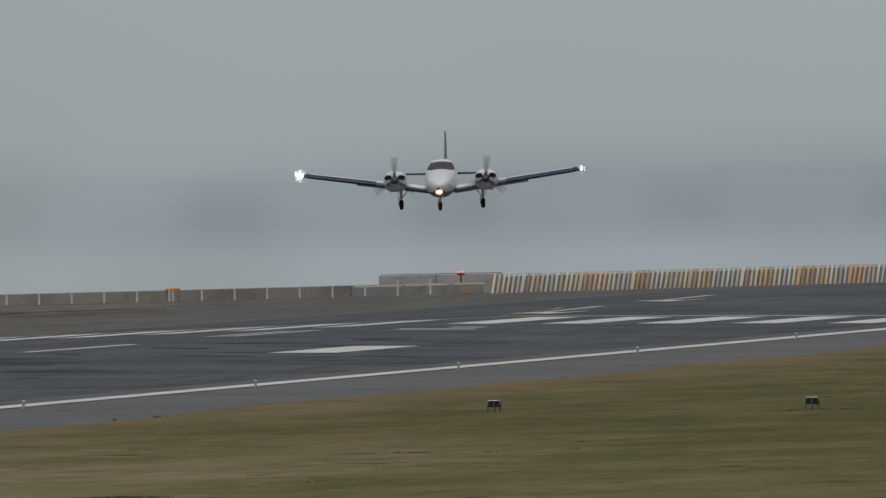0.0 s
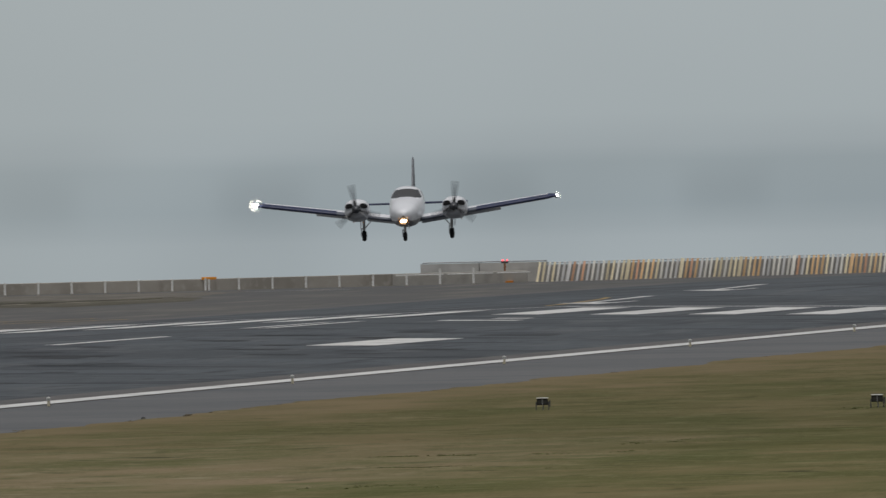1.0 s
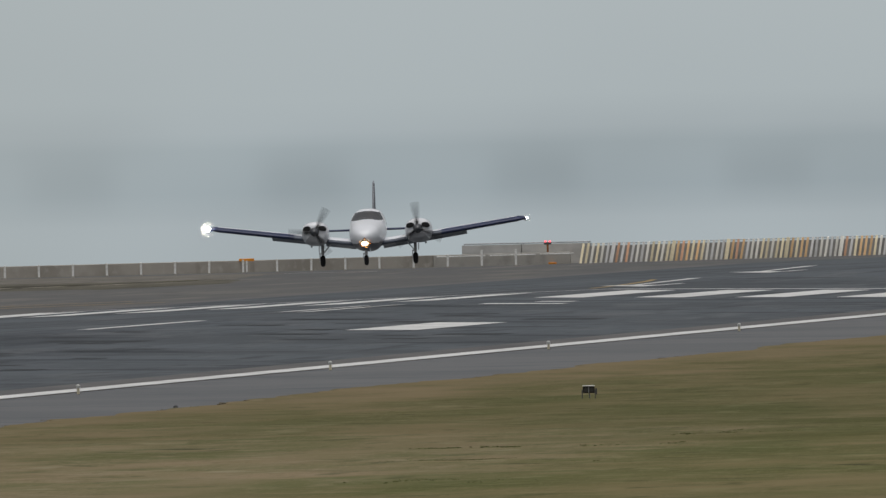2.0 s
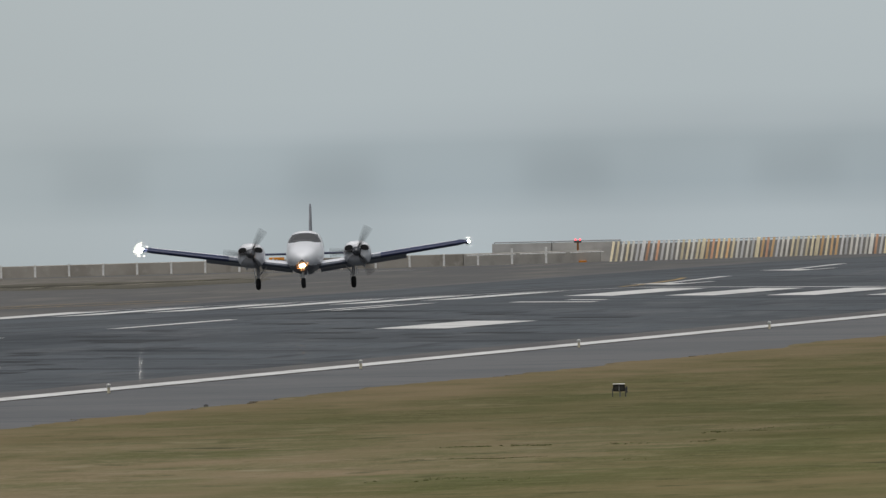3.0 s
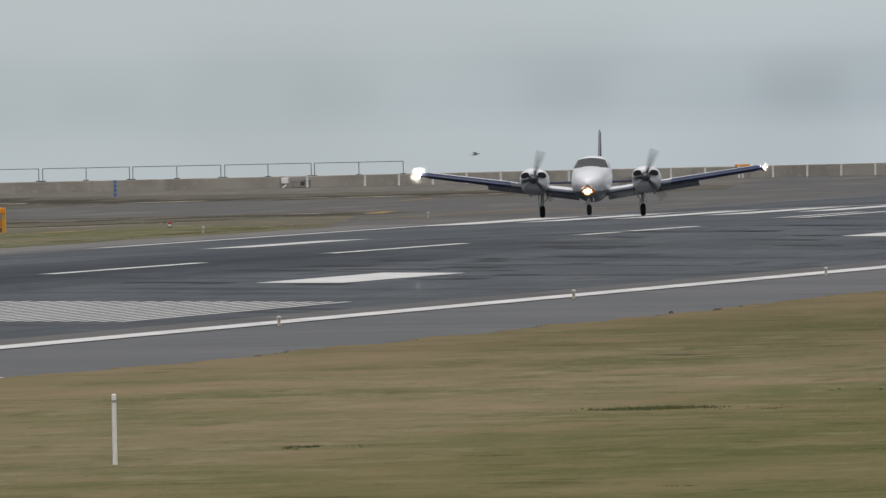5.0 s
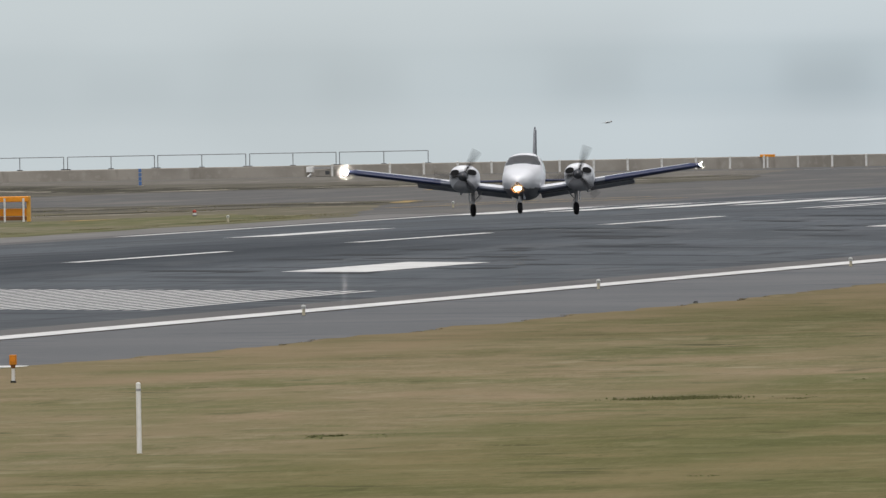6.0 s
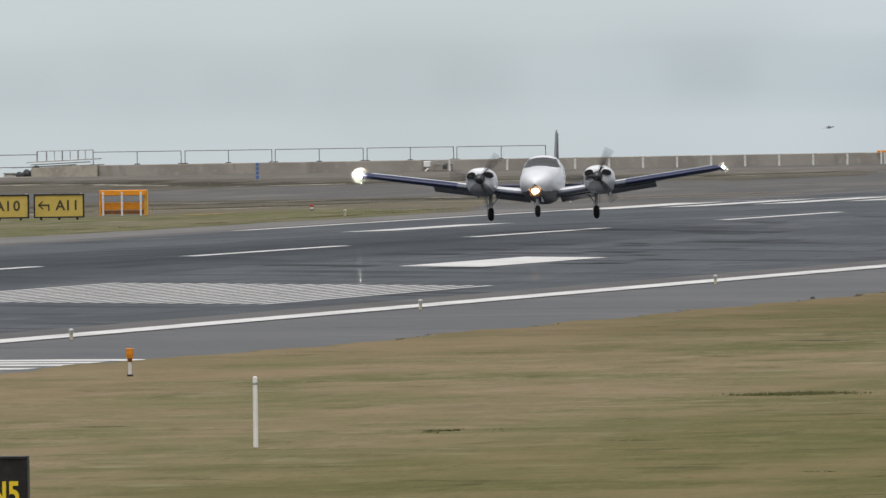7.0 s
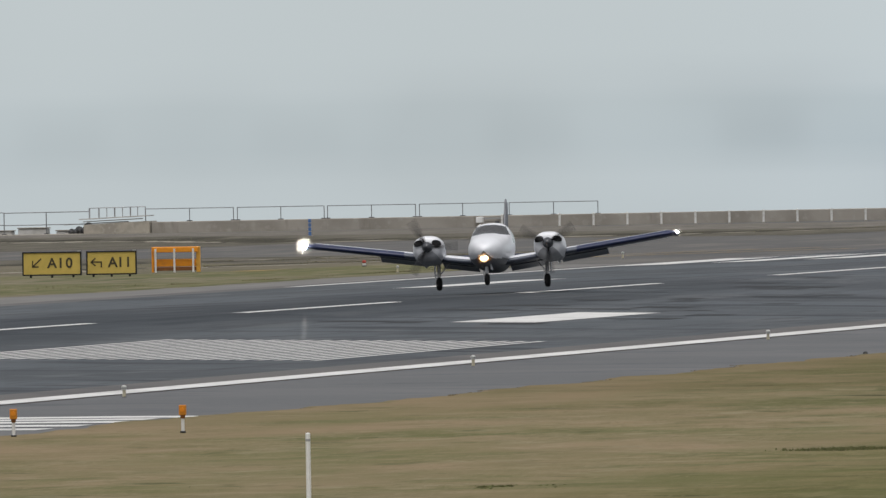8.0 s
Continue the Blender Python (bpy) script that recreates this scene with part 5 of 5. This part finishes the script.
def build_aircraft():
    plane = thing("aircraft", pose(-116, 1106, 5), "white twin-engined propeller aircraft with navy wing edges, landing", "aircraft")
    hull = [(3.12, 0.004, 1.02, 0.004), (3.05, 0.2, 1.01, 0.17), (2.9, 0.33, 1.01, 0.27), (2.6, 0.45, 1.03, 0.365), (2.2, 0.55, 1.04, 0.46), (1.7, 0.6, 1.06, 0.525),
            (1.15, 0.635, 1.09, 0.565), (1, 0.645, 1.1, 0.58), (0.75, 0.65, 1.15, 0.63), (0.45, 0.655, 1.225, 0.71), (0.15, 0.655, 1.275, 0.765), (-0.3, 0.655, 1.29, 0.78), (-1, 0.63, 1.29, 0.74), (-1.8, 0.53, 1.31, 0.63),
            (-2.8, 0.4, 1.34, 0.46), (-3.8, 0.27, 1.35, 0.3), (-4.8, 0.15, 1.33, 0.18), (-5.45, 0.05, 1.33, 0.07)]
    ys = [3.12, 3.09, 3.05, 2.98, 2.9, 2.75, 2.6, 2.4, 2.2, 1.95, 1.7, 1.4, 1.15, 1.05] + [1.0 - 0.04 * i for i in range(26)] + [-0.05, -0.15, -0.3, -0.45, -0.6, -0.8, -1.0, -1.2, -1.4, -1.6, -1.8, -2.1, -2.4, -2.8, -3.3, -3.8, -4.3, -4.8, -5.2, -5.45]
    rings = [oval(y, *blend(hull, y), n=96, p=2.7, keel=0.22) for y in ys]

    def kinds(c):
        top = blend(hull, max(-5.45, min(3.12, c.y)))
        if 0.0 < c.y < 1.02 and 1.63 < c.z < 1.985 - 0.35 * c.x * c.x and abs(c.x) < 0.60 - 0.5 * (c.z - 1.63):
            return "windscreen"
        if c.z > 1.45 and c.z < 1.86 and abs(c.x) > 0.44 and (-0.55 < c.y < 0.14 - 0.4 * (c.z - 1.45) or -1.15 < c.y < -0.65 or -1.75 < c.y < -1.25):
            return "side"
        if 1.02 < c.z < 1.16 and c.y < 2.3:
            return "stripe"
        if c.z - top[1] < -(0.42 + 0.3 * max(0.0, min(1.0, (c.y - 2.1) / 0.7))) * top[2]:
            return "belly"
        return "skin"
    skin = split_skin(rings, kinds)
    body = part("fuselage", skin["skin"], AC_WHITE, plane, "glossy white fuselage", True)
    part("belly", skin["belly"], AC_BELLY_SHADE, body, "belly with shade put into its grey", True)
    part("windscreen", skin["windscreen"], AC_GLASS, body, "dark curved windscreen", True)
    part("side_windows", skin["side"], AC_GLASS, body, "dark cabin windows", True)
    part("side_stripe", skin["stripe"], AC_WHITE, body, smooth=True)
    # fin and rudder
    def fin_ring(z, lead, trail, th):
        return [(th * s, y, z) for s, y in ((0, lead), (1, lead - 0.25 * (lead - trail)), (0.6, trail + 0.2 * (lead - trail)), (0.08, trail), (-0.08, trail), (-0.6, trail + 0.2 * (lead - trail)), (-1, lead - 0.25 * (lead - trail)))]
    part("fin", loft([fin_ring(1.35, -3.35, -5.1, 0.055), fin_ring(1.85, -4.05, -5.12, 0.048), fin_ring(2.5, -4.55, -5.3, 0.04), fin_ring(3.0, -4.95, -5.42, 0.034), fin_ring(3.09, -5.05, -5.42, 0.018)]), AC_FIN, plane, "dark slate swept fin", True)
    part("rudder", loft([fin_ring(1.40, -5.13, -5.55, 0.04), fin_ring(2.5, -5.31, -5.68, 0.034), fin_ring(3.0, -5.43, -5.74, 0.026)]), AC_FIN, plane, smooth=True)
    for s in (-1, 1):
        part("stabiliser", loft([aerofoil(s * x, -4.55 - 0.06 * x, -5.35 + 0.02 * x, 1.29 + 0.005 * x, 0.11, 7) for x in (0.08, 0.8, 1.6, 1.98, 2.06)]), AC_NAVY, plane, "thin dark stabiliser", True)
        build_wing(plane, s)
        build_nacelle(plane, s)
        leg = wheel(plane, "main_gear", 1.69 * s, 0.0, 0.215, 0.17, 0.9)
        part("gear_door", boxed(1.69 * s + 0.12 * s - 0.012, 1.69 * s + 0.12 * s + 0.012, -0.14, 0.16, 0.5, 0.84), AC_WHITE, leg)
        part("side_brace", rodded((1.66 * s, -0.05, 0.5), (1.35 * s, -0.1, 0.86), 0.02, n=6), AC_METAL, leg)
    leg = wheel(plane, "nose_gear", 0.0, 2.13, 0.19, 0.15, 0.82)
    part("drag_strut", rodded((0, 2.1, 0.5), (0, 1.75, 0.72), 0.02, n=6), AC_METAL, leg)
    part("nose_gear_door", boxed(-0.16, -0.14, 1.75, 2.4, 0.48, 0.66), AC_WHITE, leg)
    # no real cover: the shell only carries the lamp's orange halo
    part("landing_lamp_halo", ball(bmesh.new(), (0, 3.03, 0.80), 0.2, 1.05, 0.6, 0.85, 20), NOSE_HALO, leg, "added amber halo shell round the landing lamp", True)
    for k in (-0.05, 0.05):
        part("lamp_bulb", ball(bmesh.new(), (k, 3.04, 0.80 - 0.12 * k), 0.052, 1.1, 0.6, 0.9, 12), NOSE_GLOW, leg, "bright warm lamp bulb", True)
    part("lamp_shell", rodded((0, 2.97, 0.80), (0, 2.82, 0.80), 0.13, 0.06), AC_METAL, leg)
    return plane, build_propeller(plane, 1), build_propeller(plane, -1)


aircraft, prop_right, prop_left = build_aircraft()

# ================= a gull =================
gull = thing("gull", pose(-187, 1480, 0.4), "small dark gull gliding low over the wall", "bird")
part("body", ball(bmesh.new(), (0, 0, 0), 0.055, 3.0, 1.0, 0.9), FEATHER, gull, "grey body", True)
part("head", ball(bmesh.new(), (0.2, 0, 0.035), 0.045, 1.3, 1, 1), FEATHER, gull, smooth=True)
part("tail", loft([[(-0.15, -0.03, 0.01), (-0.15, 0.03, 0.01), (-0.15, 0.03, -0.01), (-0.15, -0.03, -0.01)], [(-0.32, -0.07, 0.005), (-0.32, 0.07, 0.005), (-0.32, 0.07, -0.005), (-0.32, -0.07, -0.005)]]), FEATHER, gull)
gull_wings = []
for s in (-1, 1):
    rings = []
    for f, w, z, back in ((0.02, 0.09, 0.0, 0.0), (0.2, 0.085, 0.03, 0.02), (0.34, 0.06, 0.03, -0.02), (0.5, 0.012, 0.0, -0.12)):
        rings.append([(w + back, s * f, z), (back, s * f, z + 0.012), (back - w, s * f, z), (back, s * f, z - 0.006)])
    gull_wings.append(part("wing", loft(rings), FEATHER, gull, "slim bent wing", True))


# ================= grass =================
def blades(name, spots, low, high, width, material, label, category="grass"):
    """Upright grass blades, one narrow triangle each, in one mesh."""
    r = np.random.default_rng(5)
    n = len(spots)
    h = r.uniform(low, high, n)
    a = r.uniform(0, math.pi, n)
    w = r.uniform(0.6, 1.4, n) * width
    lean = r.normal(0, 0.35, (n, 2)) * h[:, None]
    v = np.empty((n, 3, 3))
    v[:, 0] = np.c_[spots[:, 0] - np.cos(a) * w, spots[:, 1] - np.sin(a) * w, np.full(n, -0.08)]
    v[:, 1] = np.c_[spots[:, 0] + np.cos(a) * w, spots[:, 1] + np.sin(a) * w, np.full(n, -0.08)]
    v[:, 2] = np.c_[spots[:, 0] + lean[:, 0], spots[:, 1] + lean[:, 1], h - 0.03]
    me = bpy.data.meshes.new(name)
    me.from_pydata(v.reshape(-1, 3).tolist(), [], np.arange(3 * n).reshape(-1, 3).tolist())
    me.materials.append(material)
    return tagged(new(name, me), label, category, kind="stuff")


r = np.random.default_rng(21)


def value_noise(x, y, cell_x, cell_y, seed):
    g = np.random.default_rng(seed).random((257, 257))
    u, v = x / cell_x, y / cell_y
    i, j = np.floor(u).astype(int), np.floor(v).astype(int)
    fu, fv = u - i, v - j
    fu, fv = fu * fu * (3 - 2 * fu), fv * fv * (3 - 2 * fv)
    i, j = i % 256, j % 256
    return (g[i, j] * (1 - fu) + g[i + 1, j] * fu) * (1 - fv) + (g[i, j + 1] * (1 - fu) + g[i + 1, j + 1] * fu) * fv - 0.5


# the turf in view, with its hummocks
nx, ny = 190, 1150
gx, gy = np.meshgrid(np.linspace(0, 1, nx), np.linspace(385, 990, ny))
inner = -85.1 + 1.2 * value_noise(gy, gy * 0, 26, 9, 1) + 0.75 * value_noise(gy, gy * 0, 6, 9, 8) + 0.5 * value_noise(gy, gy * 0, 1.6, 9, 2)
px = inner + gx * gx ** 0.25 * (-gy * 0.068 + 4 - inner)
fade = np.clip((px - inner) / 4.0, 0, 1)
lip = np.clip((px - inner) / 0.25, 0, 1)
hz = -0.075 + 0.06 * lip - 0.05 * np.clip((px - inner) / 9.0, 0, 1) + fade * (0.05 * value_noise(px, gy, 7, 9, 3) + 0.04 * value_noise(px, gy, 1.6, 2.2, 4) + 0.022 * value_noise(px, gy, 0.5, 0.9, 5))
me = bpy.data.meshes.new("turf")
quad = (np.arange(ny - 1)[:, None] * nx + np.arange(nx - 1)).reshape(-1)
me.from_pydata(np.c_[px.ravel(), gy.ravel(), hz.ravel()].tolist(), [], np.c_[quad, quad + 1, quad + nx + 1, quad + nx].tolist())
me.materials.append(GRASS)
me.materials.append(DRY_EDGE)
edge_cols = 4 + 7 * value_noise(gy[:, 0], gy[:, 0] * 0, 25, 9, 6) + 6 * value_noise(gy[:, 0], gy[:, 0] * 0, 4, 9, 7)
for k, p in enumerate(me.polygons):
    p.use_smooth = True
    p.material_index = int(k % (nx - 1) < edge_cols[k // (nx - 1)])
tagged(new("turf", me), "dry mown turf with small hummocks beside the shoulder", "grass", kind="stuff")
# ranker tufts in rows and clumps
clumps = []
for x, y, wide, deep, n in ((-62.6, 533.4, 1.1, 0.9, 15000), (-70.0, 494.4, 0.5, 0.7, 4000), (-64.2, 492.2, 0.7, 0.7, 2500), (-61.0, 593.0, 0.7, 1.0, 3500), (-62.7, 640.5, 0.7, 1.2, 3500),
                            (-61.7, 563.2, 0.7, 0.8, 3500), (-52.6, 440.3, 0.5, 0.6, 3000), (-64.9, 716.5, 0.7, 1.2, 3000), (-66.7, 618.4, 0.7, 0.7, 4500), (-63.9, 596.0, 1.2, 1.0, 8000), (-59.3, 558.6, 0.4, 0.6, 2500), (-56.7, 552.0, 0.9, 0.8, 5500), (-63.3, 621.5, 0.7, 0.8, 3500)):
    cx, cy = x + wide * np.clip(r.normal(0, 1, n), -1.7, 1.7), y + 1.5 * deep * r.normal(0, 1, n)
    keep = value_noise(cx, cy, 0.5, 1.1, 31) + 0.6 * value_noise(cx, cy, 0.15, 0.5, 32) > 0.08
    clumps.append(np.c_[cx, cy][keep])
blades("grass_tufts", np.concatenate(clumps), -0.07, -0.025, 0.05, TUFT, "darker rank grass tufts in the mown grass")
a, b = r.normal(0, 1, 5000), r.normal(0, 1, 5000)
blades("tall_tuft", np.c_[-63.2 + 0.5 * a, 534.0 + 1.0 * b], -0.06, 0.025, 0.035, TUFT, "one taller dark green tuft in the mown grass")
# dry clumps that hang over the shoulder's edge
ey = r.uniform(440, 930, 60000)
line = -85.1 + 1.2 * value_noise(ey, ey * 0, 26, 9, 1) + 0.75 * value_noise(ey, ey * 0, 6, 9, 8) + 0.5 * value_noise(ey, ey * 0, 1.6, 9, 2)
ex = line + r.uniform(-0.05, 0.6, len(ey))
keep = value_noise(ex, ey, 1.2, 9, 33) + 0.7 * value_noise(ex, ey, 0.4, 2.0, 34) > 0.16
blades("edge_tufts", np.c_[ex, ey][keep], -0.04, 0.012, 0.04, EDGE_TUFT, "ragged brown tufts along the edge of the shoulder")
# thin tussocks along the edges of the far verges
clumps = []
for line, deep, n in ((WALL_FOOT_EDGE, 5.0, 6000), (ISLAND_EDGE, 5.0, 6000), (ISLAND_INNER, 9.0, 5000), ([(-160, 1000), (-145.0, 1016), (-143.8, 1040), (-143.6, 1068), (-143.4, 1090), (-146.5, 1106)], 6.0, 12000)):
    pts = np.array(line)
    f = r.uniform(0, len(pts) - 1.001, n)
    k = f.astype(int)
    at = pts[k] + (pts[k + 1] - pts[k]) * (f - k)[:, None]
    at = at[at[:, 0] > -205] + r.normal(0, 1, (int((at[:, 0] > -205).sum()), 2)) * (0.25, deep)
    clumps.append(at[value_noise(at[:, 0], at[:, 1], 0.5, 5.0, 37) > 0.0])
blades("verge_tussocks", np.concatenate(clumps), 0.03, 0.07, 0.05, TUSSOCK, "thin dull tussocks along the edges of the far verges")
# ================= movement =================
FLIGHT = [
    (0.0, -118.27, 1125.00, 4.94, -1.81, 0.18, 3.84), (0.5, -117.27, 1103.00, 3.71, -1.10, 1.33, 3.19),
    (1.0, -116.54, 1079.50, 3.38, -1.10, 0.77, 3.06), (1.5, -115.80, 1060.07, 2.76, -0.80, 0.90, 3.24),
    (1.7, -115.79, 1054.12, 2.39, -0.30, 1.05, 3.36),
    (2.8, -116.02, 1022.31, 1.35, 0.80, -0.01, 4.06), (3.0, -116.00, 1016.69, 1.27, 0.93, 0.14, 4.15),
    (3.5, -115.99, 1002.85, 1.15, 1.21, 0.95, 4.27), (4.0, -116.08, 989.31, 1.13, 1.45, 0.42, 4.22),
    (4.7, -115.95, 970.82, 0.99, 1.73, 0.10, 3.91), (5.8, -115.93, 942.84, 0.91, 2.15, 0.47, 3.04),
    (6.0, -115.97, 937.89, 0.87, 2.23, 0.23, 2.86), (6.5, -116.09, 925.69, 0.85, 2.47, -0.40, 2.47),
    (7.0, -116.14, 913.72, 0.78, 2.75, 0.56, 2.19), (7.5, -116.18, 901.99, 0.73, 3.09, 1.86, 2.10),
    (8.0, -116.41, 890.48, 0.56, 3.50, 1.25, 2.27),
]
GULL = [
    (0.0, -190.5, -2.6), (3.0, -189.6, -2.2), (4.0, -188.3, -0.6), (4.5, -187.65, 0.38), (4.7, -186.19, 0.72), (5.3, -182.7, 1.7), (5.8, -179.68, 2.31), (6.0, -178.64, 2.22),
    (6.2, -177.66, 2.18), (6.5, -175.91, 1.94), (6.8, -174.37, 1.71), (7.0, -173.24, 1.65), (7.3, -171.52, 1.45), (7.5, -170.53, 1.43), (8.0, -167.9, 1.5),
]


def attitude(x, y, z, pitch, bank, yaw):
    turn = Matrix.Rotation(radians(180 + yaw), 4, "Z") @ Matrix.Rotation(radians(pitch), 4, "X") @ Matrix.Rotation(radians(bank), 4, "Y")
    return Matrix.Translation((x, y, z)) @ turn


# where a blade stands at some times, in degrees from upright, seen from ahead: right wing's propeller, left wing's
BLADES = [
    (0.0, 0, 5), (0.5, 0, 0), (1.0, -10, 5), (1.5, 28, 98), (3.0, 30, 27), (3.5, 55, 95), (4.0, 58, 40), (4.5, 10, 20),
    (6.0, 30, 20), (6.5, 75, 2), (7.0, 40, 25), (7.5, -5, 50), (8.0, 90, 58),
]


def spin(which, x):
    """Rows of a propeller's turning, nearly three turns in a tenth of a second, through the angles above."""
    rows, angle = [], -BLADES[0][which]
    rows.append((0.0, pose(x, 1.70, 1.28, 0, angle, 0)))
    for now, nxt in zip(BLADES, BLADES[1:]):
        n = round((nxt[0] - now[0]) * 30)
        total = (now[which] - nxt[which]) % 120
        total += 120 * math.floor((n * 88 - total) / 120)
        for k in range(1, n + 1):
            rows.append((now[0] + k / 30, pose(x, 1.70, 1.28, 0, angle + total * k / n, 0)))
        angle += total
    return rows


def motions():
    walk(aircraft, [(t, attitude(*row)) for t, *row in FLIGHT])
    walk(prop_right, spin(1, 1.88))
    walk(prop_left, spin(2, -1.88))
    walk(gull, [(t, pose(x, 1480.0, z, 0, -4, 8)) for t, x, z in GULL])
    for s, ob in zip((-1, 1), gull_wings):
        walk(ob, [(k / 10, pose(0, 0, 0, s * (6 + 12 * math.sin(k * 0.9)), 0, 0)) for k in range(81)])


motions()
